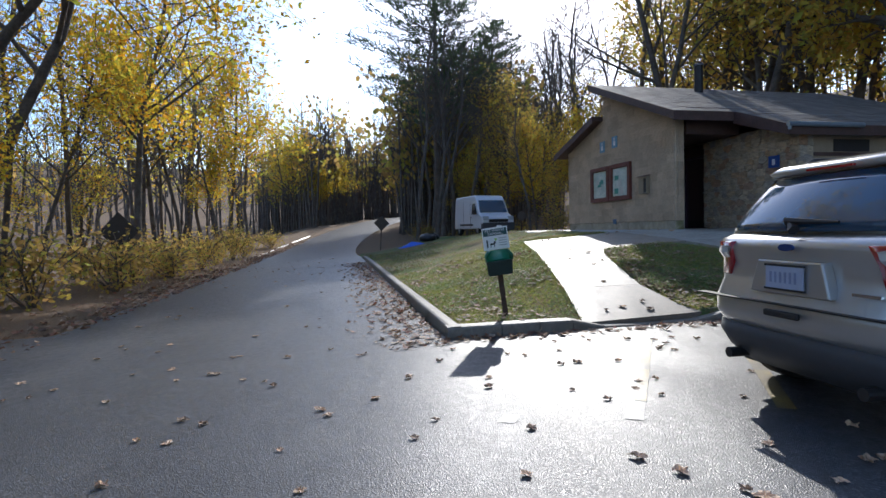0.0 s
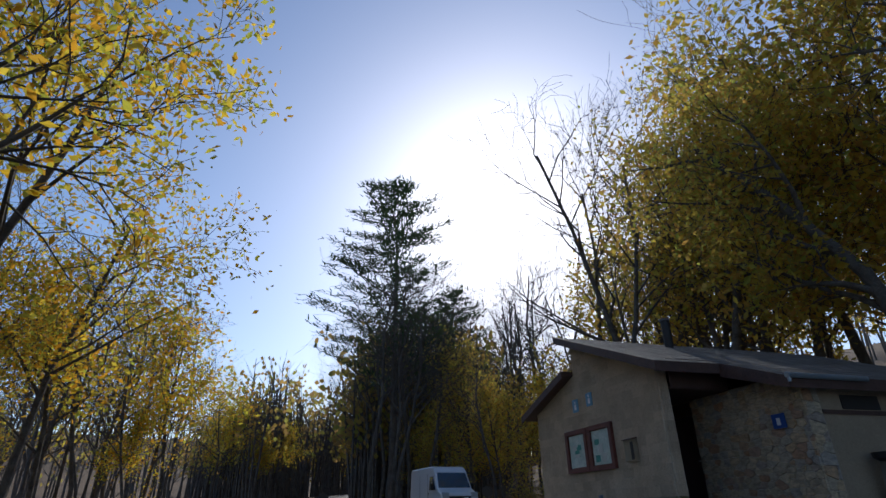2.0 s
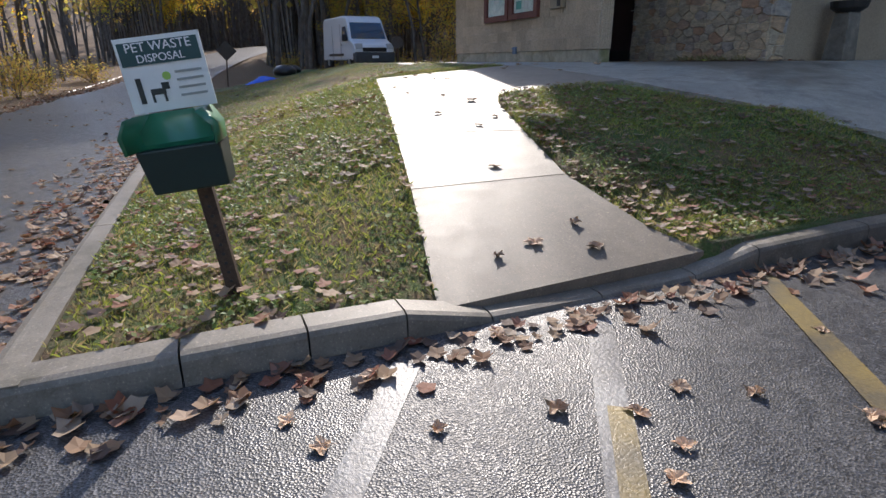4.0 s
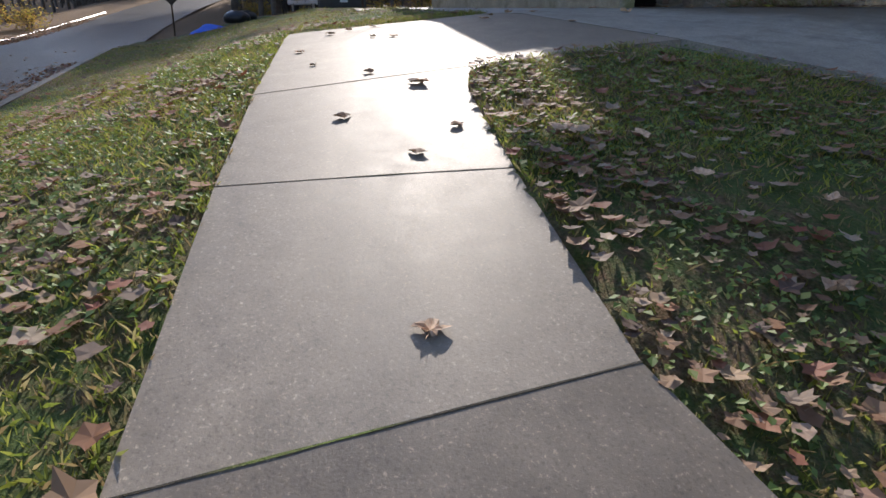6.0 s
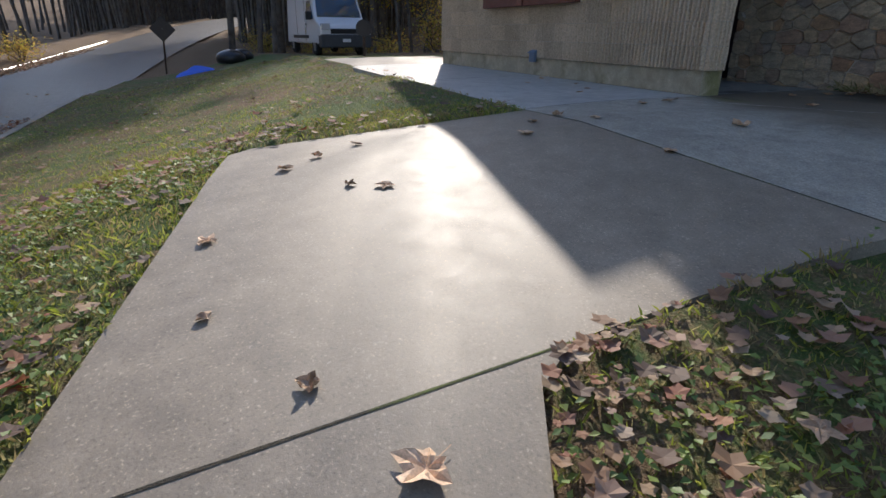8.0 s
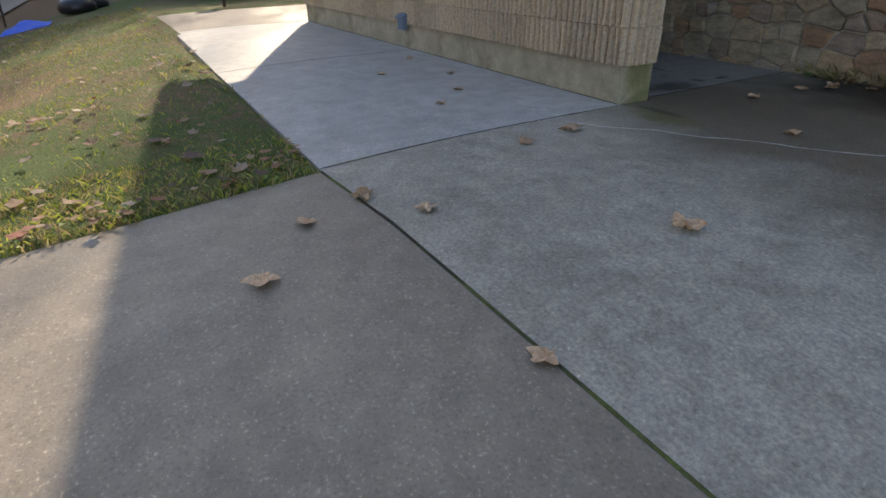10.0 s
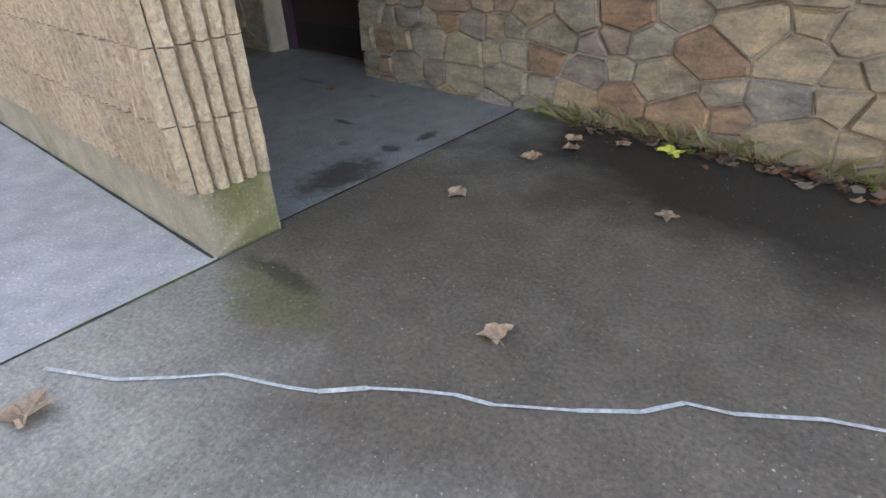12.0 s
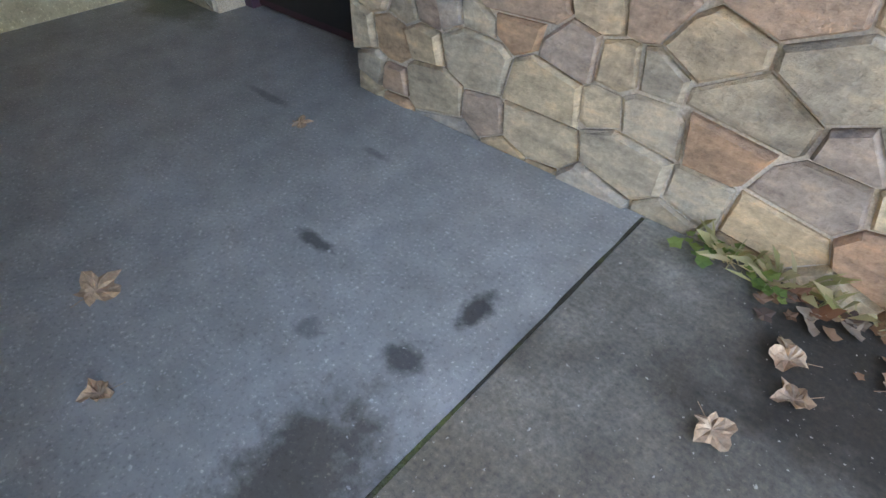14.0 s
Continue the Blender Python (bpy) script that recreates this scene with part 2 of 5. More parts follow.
class Geo:
    """Vertices and faces gathered for one mesh."""

    def __init__(self):
        self.v, self.f = [], []

    def add(self, verts, faces):
        k = len(self.v)
        self.v.extend(tuple(p) for p in verts)
        self.f.extend(tuple(i + k for i in f) for f in faces)
        return self

    def box(self, x0, y0, z0, x1, y1, z1, m=None):
        p = [(x, y, z) for z in (z0, z1) for x, y in ((x0, y0), (x1, y0), (x1, y1), (x0, y1))]
        if m:
            p = [m @ Vector(q) for q in p]
        return self.add(p, [(3, 2, 1, 0), (4, 5, 6, 7), (0, 1, 5, 4), (1, 2, 6, 5), (2, 3, 7, 6), (3, 0, 4, 7)])

    def prism(self, base, top):
        """A closed body between two rings of equal count, the lower anticlockwise from above."""
        n = len(base)
        side = [(i, (i + 1) % n, n + (i + 1) % n, n + i) for i in range(n)]
        return self.add(list(base) + list(top), [tuple(range(n))[::-1], tuple(range(n, 2 * n))] + side)

    def tube(self, pts, radii, n=8, caps=True):
        pts = [Vector(p) for p in pts]
        rings, k = [], len(self.v)
        for i, p in enumerate(pts):
            d = (pts[min(i + 1, len(pts) - 1)] - pts[max(i - 1, 0)]).normalized()
            a = d.cross((0, 0, 1) if abs(d.z) < 0.9 else (1, 0, 0)).normalized()
            b = d.cross(a)
            r = radii[i] if hasattr(radii, "__len__") else radii
            rings.append([p + (a * math.cos(q) + b * math.sin(q)) * r for q in (2 * math.pi * j / n for j in range(n))])
        for ring in rings:
            self.v.extend(tuple(q) for q in ring)
        for i in range(len(pts) - 1):
            for j in range(n):
                self.f.append((k + i * n + j, k + i * n + (j + 1) % n, k + (i + 1) * n + (j + 1) % n, k + (i + 1) * n + j))
        if caps:
            self.f.append(tuple(k + j for j in range(n))[::-1])
            self.f.append(tuple(k + (len(pts) - 1) * n + j for j in range(n)))
        return self

    def moved(self, m):
        self.v = [tuple(m @ Vector(p)) for p in self.v]
        return self

    def mesh(self, name, mat, smooth=False):
        me = bpy.data.meshes.new(name)
        me.from_pydata(self.v, [], self.f)
        if mat:
            me.materials.append(mat)
        if smooth:
            me.polygons.foreach_set("use_smooth", [True] * len(me.polygons))
        me.update()
        return me


def part(name, geo, mat, parent=None, label="", smooth=False, bevel=0.0):
    """Links a Geo as ONE mesh object, under a thing or a part if one is given."""
    ob = new(name, geo if isinstance(geo, bpy.types.Mesh) else geo.mesh(name, mat, smooth))
    ob.parent = parent
    if label:
        ob["label"] = label
    if bevel:
        mod = ob.modifiers.new("bevel", "BEVEL")
        mod.width, mod.segments, mod.limit_method = bevel, 2, "ANGLE"
    return ob


def thing(name, label, category, group="", kind="", at=None):
    ob = new(name)
    if at is not None:
        ob.matrix_world = at
    return tagged(ob, label, category, group, kind)


def structure(name, geo, mat, label, category, smooth=False, bevel=0.0):
    return tagged(part(name, geo, mat, None, "", smooth, bevel), label, category, "", "structure")


# ---------------------------------------------------------------- the lie of the land
LOT = -1.05


def clamp(v, a=0.0, b=1.0):
    return max(a, min(b, v))


def ease(v, a, b):
    t = clamp((v - a) / (b - a))
    return t * t * (3 - 2 * t)


def lot_z(y):
    """The car park: level by the kerb, falling a little towards the road."""
    return LOT + 0.055 * (clamp(y, -12.5, -7.35) + 7.35)


# fall of the walk, slab by slab: distance from its upper end and drop
FALL = [(u, -0.04 * u - 0.0197 * u * u) for u in (0.0, 2.1, 3.4, 4.45, 5.7)]


def paved_z(x, y):
    """The paving: level by the building, falling along the walk to the car park."""
    u, v = max(0.0, x - 0.7), y + 1.9
    z = -0.035 + 0.0738 * v - 0.0079 * u * v
    for (ua, za), (ub, zb) in zip(FALL, FALL[1:]):
        if u <= ub or ub == FALL[-1][0]:
            z += za + (zb - za) * (u - ua) / (ub - ua)
            break
    z = max(z, lot_z(y) - 0.02)
    k = 0.05
    h = clamp(0.5 + 0.5 * z / k)
    return z * (1 - h) - k * h * (1 - h)


def road_mid(x):
    """y of the road's middle."""
    return -10.05 + 0.03 * (6 - x) + 0.0048 * max(0.0, -24 - x) ** 2


def road_z(x):
    return -1.2 - 0.12 * ease(-x, 8, 24) + 3.7 * ease(-x, 24, 85) + 0.04 * max(0.0, -x - 85)


def road_top(x, y):
    return road_z(x) + 0.055 * (y - road_mid(x)) * ease(x, -22, -12)


def kerb_x(y):
    """x of the car park kerb's face."""
    return 6.43


def kerb_y(x):
    """y of the road kerb's face."""
    return -7.37 + 0.025 * (6.43 - x) if x > -14 else road_mid(x) + 2.7


def walk_left(x):
    """y of the lawn's upper edge, west of the walk."""
    if x >= 0.08:
        return -4.12 - 0.254 * (x - 0.08)
    return -1.92 + ease(x, -0.1, 0.08) * -2.15 - 0.02 * x


def walk_right(x):
    """y of the lawn's edge east of the walk."""
    for (xa, ya), (xb, yb) in zip(RIGHT, RIGHT[1:]):
        if xb <= x <= xa:
            return ya + (yb - ya) * (x - xa) / (xb - xa)
    return -1.9


RIGHT = [(6.45, -4.1), (6.0, -4.25), (5.2, -4.28), (4.2, -4.04), (3.6, -3.86), (3.2, -3.73), (2.9, -3.57), (2.78, -3.38), (2.73, -2.3)]


def crest(x):
    """Level of the ground beyond the building's terrace."""
    return -0.3 * ease(-x, 8.5, 16.5)


def lawn_top(x):
    """y at which the lawn west of the walk meets the paving's level."""
    return walk_left(x) if x > 0.08 else -1.92 - 2.15 * ease(x, -3.6, 0.1)


def east_edge(x):
    return -2.25 + 0.52 * (x - 2.75) if x < 4.2 else -1.5 + 1.2 * (x - 4.2)


def in_paving(x, y):
    if y > -1.92 - 0.02 * min(x, 0.0) and -9.0 < x < 2.75 and y < 1.8:
        return True
    if 2.75 <= x < 6.2 and east_edge(x) < y < 7.6:
        return True
    return 0.08 < x < 6.41 and walk_left(x) < y < walk_right(x)


def wild(x, y):
    """Land beyond the lawn and the road."""
    z = road_z(x) - 0.05
    z += 0.25 * (noise.noise((x * 0.12, y * 0.12, 0)) + 0.5 * noise.noise((x * 0.4, y * 0.4, 3)))
    left = road_mid(x) - 3.0 - y
    if left > 0:
        z -= 2.2 * ease(left, 2, 16) - 17 * ease(left, 40, 150)
    right = y - max(road_mid(x) + 4, 6.5 if x > -14 else 3.5)
    if right > 0:
        z += 24 * ease(right, 0, 95)
    return z


def ground_z(x, y):
    w = wild(x, y)
    if x > 30 or x < -40 or y < -30 or y > 30:
        return min(w, road_z(x) - 0.07) if abs(y - road_mid(x)) < 4 and x < 3 else w
    if x >= kerb_x(y) - 0.09 and y > -14:
        return w + (lot_z(y) - 0.07 - w) * ease(30 - x, 0, 8)
    if y <= kerb_y(x) + 0.09:
        off = road_mid(x) - y
        if off < 2.9:
            return road_top(x, y) - 0.07
        edge = road_top(x, road_mid(x) - 2.7) - 0.02
        return edge + (w - edge) * ease(off, 2.9, 7)
    if in_paving(x, y):
        return paved_z(x, y) + crest(x) - 0.06
    if y > 1.8 and x > -9:
        return max(-0.1, w - 1.0) if y > 9.5 else -0.08
    kt = road_top(x, kerb_y(x)) + 0.115
    if x <= 0.08 or y < walk_left(x) + 0.05:
        yh, yk = lawn_top(x), kerb_y(x) + 0.15
        if y < yh:
            t = clamp((y - yk) / (yh - yk))
            z = kt + (paved_z(x, yh) + crest(x) - kt) * (0.3 * t + 0.7 * ease(t, 0.0, 1.08))
        else:
            z = paved_z(max(x, -0.1), y) * ease(x, -2.5, -0.1) + crest(x) + 0.01
        return z + ease(-x, 20, 27) * (w - z)
    # the lawn east of the walk
    t = clamp((kerb_x(y) - 0.15 - x) / 1.6)
    kt = lot_z(y) + 0.12
    return kt + (max(paved_z(x, y), kt) - kt) * ease(t, -0.2, 1.0) + 0.015


def spread(*runs):
    out = [runs[0][0]]
    for a, b, step in runs:
        k = max(1, round((b - a) / step))
        out += [a + (b - a) * (i + 1) / k for i in range(k)]
    return out


gx = spread((-260, -60, 10), (-60, -20, 1.5), (-20, -10, 0.5), (-10, 0, 0.25), (0, 4.3, 0.15), (4.3, 6.8, 0.1), (6.8, 12, 0.8), (12, 40, 3), (40, 160, 12))
gy = spread((-260, -60, 10), (-60, -20, 2), (-20, -8, 0.6), (-8, -6.8, 0.1), (-6.8, -1.2, 0.15), (-1.2, 8, 0.6), (8, 40, 2), (40, 260, 10))
verts = [(x, y, ground_z(x, y)) for y in gy for x in gx]
w = len(gx)
faces = [(j * w + i, j * w + i + 1, (j + 1) * w + i + 1, (j + 1) * w + i) for j in range(len(gy) - 1) for i in range(w - 1)]
structure("ground", Geo().add(verts, faces), GROUND, "thin autumn turf and leaf-littered woodland soil", "ground", True)

# the road, which runs on into the woods, and the car park that it joins
road = Geo()
xs = spread((-150, -30, 3), (-30, 3, 1))
verts, faces = [], []
for i, x in enumerate(xs):
    half = 2.72
    y1 = kerb_y(x)
    for y in (road_mid(x) - half, road_mid(x) - half / 2, road_mid(x), y1):
        verts.append((x, y, road_top(x, y)))
    if i:
        for k in range(3):
            a = (i - 1) * 4 + k
            faces.append((a, a + 4, a + 5, a + 1))
road.add(verts, faces)
structure("road", road, ASPHALT, "worn dark asphalt road with scattered leaves", "road")
lot = Geo()
ys = spread((-14.8, -7.42, 0.95), (-7.42, -7.37, 0.05), (-7.37, 14, 1.5))
verts, faces = [], []
for y in ys:
    x0 = 3.0 if y < -7.4 else kerb_x(y) - 0.05
    verts += [(x0 + (24 - x0) * k / 8, y, lot_z(y)) for k in range(9)]
faces = [(j * 9 + i, j * 9 + i + 1, j * 9 + i + 10, j * 9 + i + 9) for j in range(len(ys) - 1) for i in range(8)]
structure("car_park", lot.add(verts, faces), ASPHALT, "sunlit asphalt car park with painted bays", "car park")

# ---------------------------------------------------------------- paving, kerbs, painted lines


def slab(name, ring, mat, parent, lift=0.0, thick=0.12, gap=0.003):
    """A paving slab on the fall of the walk; its sides are split so that it follows the slope."""
    cx, cy = sum(p[0] for p in ring) / len(ring), sum(p[1] for p in ring) / len(ring)
    pts = []
    for (xa, ya), (xb, yb) in zip(ring, ring[1:] + ring[:1]):
        k = max(1, round(math.hypot(xb - xa, yb - ya) / 0.35))
        pts += [(xa + (xb - xa) * i / k, ya + (yb - ya) * i / k) for i in range(k)]
    pull = [(x + (cx - x) * gap / max(0.2, math.hypot(cx - x, cy - y)), y + (cy - y) * gap / max(0.2, math.hypot(cx - x, cy - y))) for x, y in pts]
    bm = bmesh.new()
    bm.faces.new([bm.verts.new((x, y, 0)) for x, y in pull])
    for axis in (0, 1):
        lo, hi = min(p[axis] for p in pull), max(p[axis] for p in pull)
        for k in range(1, int((hi - lo) / 0.35) + 1):
            co = [0.0, 0.0, 0.0]
            co[axis] = lo + 0.35 * k
            bmesh.ops.bisect_plane(bm, geom=bm.verts[:] + bm.edges[:] + bm.faces[:], plane_co=co, plane_no=(1 - axis, axis, 0))
    for v in bm.verts:
        v.co.z = paved_z(v.co.x, v.co.y) + lift
    rim = [e for e in bm.edges if e.is_boundary]
    low = bmesh.ops.extrude_edge_only(bm, edges=rim)["geom"]
    for v in low:
        if isinstance(v, bmesh.types.BMVert):
            v.co.z -= thick
    bmesh.ops.recalc_face_normals(bm, faces=bm.faces[:])
    me = bpy.data.meshes.new(name)
    bm.to_mesh(me)
    bm.free()
    me.materials.append(mat)
    return part(name, me, None, parent)


A_L, A_R, B_L, B_R, C_L, C_R = (5.1, -5.395), (5.2, -4.285), (3.95, -5.105), (4.22, -4.045), (2.84, -4.82), (2.78, -3.4)
walkway = tagged(thing("sidewalk", "pale concrete sidewalk of cast slabs rising to the building", "sidewalk"), kind="structure")
slab("slab", [A_L, (6.31, -5.72), (6.31, -4.14), (6.0, -4.25), A_R], CONCRETE_LOWEST, walkway)
slab("slab", [B_L, A_L, A_R, B_R], CONCRETE, walkway)
slab("slab", [C_L, B_L, B_R, (3.6, -3.86), (3.2, -3.73), (2.9, -3.57), C_R], CONCRETE, walkway)
slab("slab", [(0.08, -4.0), (0.2, -4.15), C_L, C_R, (2.75, -2.9), (2.73, -2.1), (2.75, -1.745), (0.06, -1.91)], CONCRETE, walkway)
terrace = tagged(thing("terrace", "grey weathered concrete terrace with mossy joints", "pavement"), kind="structure")
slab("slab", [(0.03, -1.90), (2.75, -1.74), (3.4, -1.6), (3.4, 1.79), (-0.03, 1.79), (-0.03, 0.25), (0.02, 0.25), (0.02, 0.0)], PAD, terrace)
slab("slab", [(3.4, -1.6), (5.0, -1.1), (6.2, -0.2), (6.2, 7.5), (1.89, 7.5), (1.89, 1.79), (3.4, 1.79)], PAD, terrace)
slab("slab", [(-2.68, 0.0), (-2.68, -1.86), (0.03, -1.90), (0.03, 0.0)], SKYLIT_PAD, terrace)
slab("slab", [(-5.96, 0.0), (-5.96, -1.79), (-2.68, -1.86), (-2.68, 0.0)], SKYLIT_PAD, terrace)
slab("slab", [(-9.0, 1.1), (-8.6, -1.74), (-5.96, -1.79), (-5.96, 1.1)], CONCRETE, terrace)
slab("slab", [(-2.92, 0.25), (-0.03, 0.25), (-0.03, 1.79), (-1.25, 1.79), (-1.25, 2.2), (-2.92, 2.2)], RECESS_PAD, terrace)


def kerb_run(name, line, heights, parent, width=0.17):
    """Kerb stones along a line: face on the right of its course, top edge rounded."""
    for (a, b), (ha, hb) in zip(zip(line, line[1:]), zip(heights, heights[1:])):
        d = (Vector(b) - Vector(a)).normalized()
        nrm = Vector((-d.y, d.x))
        g = Geo()
        rings = []
        for p, h, s in ((Vector(a) + d * 0.004, ha, 0), (Vector(b) - d * 0.004, hb, 1)):
            base = road_top(p.x, p.y) if p.x < 3 else lot_z(p.y)
            z0 = base - 0.1
            prof = [(0, z0), (0.012, base + max(0.0, h - 0.03)), (0.022, base + h - 0.008), (0.05, base + h), (width, base + h), (width, z0)]
            rings.append([(*(p + nrm * o), z) for o, z in prof])
        n = 6
        g.add(rings[0] + rings[1], [tuple(range(n)), tuple(range(2 * n - 1, n - 1, -1))] + [(i, i + n, (i + 1) % n + n, (i + 1) % n) for i in range(n)])
        part(name, g, KERB, parent)


kerb = tagged(thing("kerb", "weathered concrete kerb round the lawn", "kerb"), kind="structure")
cut = lambda y: (kerb_x(y), y)
kerb_run("kerb_stone", [cut(-7.37), cut(-6.75), cut(-6.3), cut(-5.9), cut(-5.5)], [0.125, 0.125, 0.125, 0.12, 0.03], kerb)
kerb_run("kerb_stone", [cut(-5.5), cut(-4.9), cut(-4.3)], [0.03, 0.022, 0.03], kerb, 0.12)
kerb_run("kerb_stone", [cut(-4.3), cut(-3.85), cut(-2.9), cut(-1.9), cut(-0.9), cut(1.5)], [0.03, 0.115, 0.13, 0.13, 0.13, 0.13], kerb)
xs = spread((-13.5, 6.41, 1.9))
kerb_run("kerb_stone", [(x, kerb_y(x)) for x in xs], [0.02] + [0.125] * (len(xs) - 1), kerb, 0.15)

STRIPE_W = surface("white_line_paint", (0.085, 0.085, 0.09), (0.3, 0.3, 0.29), 3.0, 60.0, 0.45, 0.5)
STRIPE_Y = surface("yellow_line_paint", (0.1, 0.09, 0.07), (0.3, 0.22, 0.07), 3.0, 70.0, 0.45, 0.5)
for (xa, ya), (xb, yb), wd, mat, words in (
    ((6.6, -5.97), (9.0, -7.6), 0.11, STRIPE_W, "worn white parking line on the asphalt"),
    ((6.5, -5.0), (9.2, -6.85), 0.11, STRIPE_W, "worn white parking line with yellow below it"),
    ((7.15, -5.42), (8.9, -6.62), 0.08, STRIPE_Y, "faded yellow parking line on the asphalt"),
    ((6.5, -3.92), (9.3, -5.84), 0.11, STRIPE_Y, "faded yellow parking line on the asphalt"),
):
    d = Vector((xb - xa, yb - ya)).normalized()
    s = Vector((-d.y, d.x)) * wd / 2
    up = 0.004 if mat is STRIPE_W else 0.007
    ring = [(xa - s.x, ya - s.y), (xb - s.x, yb - s.y), (xb + s.x, yb + s.y), (xa + s.x, ya + s.y)]
    tagged(part("parking_line", Geo().add([(x, y, lot_z(y) + up) for x, y in ring], [(0, 1, 2, 3)]), mat), words, "line", "painted bay lines", "structure")

# ---------------------------------------------------------------- the building
PEAK_X, PEAK_Z, EAVE_X, EAVE_Z = -3.5, 4.42, 0.5, 2.86
LOW_Z, WEST_X, WEST_Z = 3.52, -6.15, 2.75
WALL_W, THICK, FOOT, COURSE = 5.96, 0.25, 0.222, 0.21


def roof_under(x):
    """Height of the wall's top under the two roofs."""
    if x > PEAK_X:
        return PEAK_Z - 0.16 + (x - PEAK_X) * (EAVE_Z - PEAK_Z) / (EAVE_X - PEAK_X)
    return LOW_Z - 0.1 + (x - PEAK_X) * (WEST_Z - LOW_Z) / (WEST_X - PEAK_X)


g = Geo()
ring = [(-WALL_W, FOOT), (0, FOOT), (0, roof_under(0)), (PEAK_X, roof_under(PEAK_X + 0.001)), (PEAK_X, roof_under(PEAK_X)), (-WALL_W, roof_under(-WALL_W))]
g.prism([(x, 0.006, z) for x, z in ring], [(x, THICK - 0.006, z) for x, z in ring])
g.f = [f[::-1] for f in g.f]
wall_front = structure("wall_front", g, MORTAR, "gabled front wall of tan ribbed concrete blocks", "wall")
part("footing", Geo().box(-WALL_W, 0.0, -0.1, 0, THICK, FOOT), FOOTING, wall_front, "stained cast concrete footing", bevel=0.008)


def ribbed(width, height, ribs, top=None, turn=0):
    """A split ribbed block: face towards -y, rough rounded ribs; top(x) cuts it off below a roof."""
    prof = []
    pitch = width / ribs
    for k in range(ribs):
        x = k * pitch
        prof += [(x + 0.07 * pitch, 0.0), (x + 0.13 * pitch, -0.02), (x + 0.3 * pitch, -0.033), (x + 0.7 * pitch, -0.033), (x + 0.87 * pitch, -0.02), (x + 0.93 * pitch, 0.0)]
    vs, fs = [], []
    n = len(prof)
    for lv, z in enumerate((0.002, height * 0.22, height * 0.5, height * 0.78, height - 0.002)):
        for x, y in prof:
            rough = 0.011 * noise.noise((x * 41 + 7.7 * turn, lv * 5.3, turn * 3.1)) if y < -0.01 else 0.0
            zz = z if top is None else min(z, max(0.0, top(x)))
            vs.append((x, y + rough, zz))
    for lv in range(4):
        for i in range(n - 1):
            a = lv * n + i
            fs.append((a, a + 1, a + n + 1, a + n))
    fs += [tuple(range(n))[::-1], tuple(range(4 * n, 5 * n))]
    return Geo().add(vs, fs)


stock = {}
mason = random.Random(8)


def block_mesh(width, ribs):
    key = (round(width, 3), ribs, mason.randrange(6))
    if key not in stock:
        stock[key] = ribbed(width, COURSE, ribs, None, key[2]).mesh("ribbed_block", BLOCK)
    return stock[key]


for row in range(20):
    z = FOOT + row * COURSE
    x = -WALL_W - (0.21 if row % 2 else 0.0)
    while x < -0.01:
        a, b = max(x, -WALL_W), min(x + 0.42, 0.0)
        x += 0.42
        lo = min(roof_under(a + 0.01), roof_under(b - 0.01))
        hi = max(roof_under(a + 0.01), roof_under(b - 0.01))
        if hi < z + 0.05 or b - a < 0.05:
            continue
        ribs = max(1, round((b - a) / 0.0525))
        if lo > z + COURSE:
            me = block_mesh(b - a, ribs)
        else:
            me = ribbed(b - a, COURSE, ribs, lambda u, a=a, z=z: roof_under(a + u) - z).mesh("ribbed_block", BLOCK)
        ob = part("block", me, None, wall_front)
        ob.location = (a, 0.0, z)
for row in range(12):
    z = FOOT + row * COURSE
    if z + COURSE > roof_under(0.0) + 0.1:
        break
    ob = part("block", block_mesh(THICK, 5), None, wall_front)
    ob.location, ob.rotation_euler = (0.0, 0.0, z), (0, 0, radians(90))

# walls that close the rooms behind the front
wall_side = structure("wall_alcove", Geo().box(-3.15, THICK, FOOT, -2.945, 1.83, 2.9), MORTAR, "ribbed block wall at the back of the entrance recess", "wall")
part("footing", Geo().box(-3.15, THICK, -0.1, -2.90, 1.83, FOOT), FOOTING, wall_side, "mossy concrete footing", bevel=0.006)
for row in range(12):
    for k in range(4):
        wd = 0.42 if k < 3 else 0.32
        ob = part("block", block_mesh(wd, round(wd / 0.0525)), None, wall_side)
        ob.location, ob.rotation_euler = (-2.945, THICK + k * 0.42, FOOT + row * COURSE), (0, 0, radians(90))
g = Geo()
g.box(-WALL_W, THICK, -0.1, -WALL_W + 0.2, 8.8, 2.6).box(-WALL_W, 8.8, -0.1, 1.858, 9.0, 2.3)
structure("wall_back", g, TAN, "plain tan block walls round the rear of the building", "wall")
wall_east = structure("wall_east", Geo().box(1.6, 2.2, -0.6, 1.858, 8.8, 2.2), TAN, "plain tan block wall along the east side", "wall")
part("band", Geo().box(1.858, 2.2, 1.6, 1.885, 8.8, 1.68), TRIM, wall_east)
for k in range(4):
    part("clerestory_window", Geo().box(1.858, 2.75 + 1.5 * k, 1.7, 1.872, 3.75 + 1.5 * k, 1.98), DARK, wall_east, "dark high window")


# the roofs


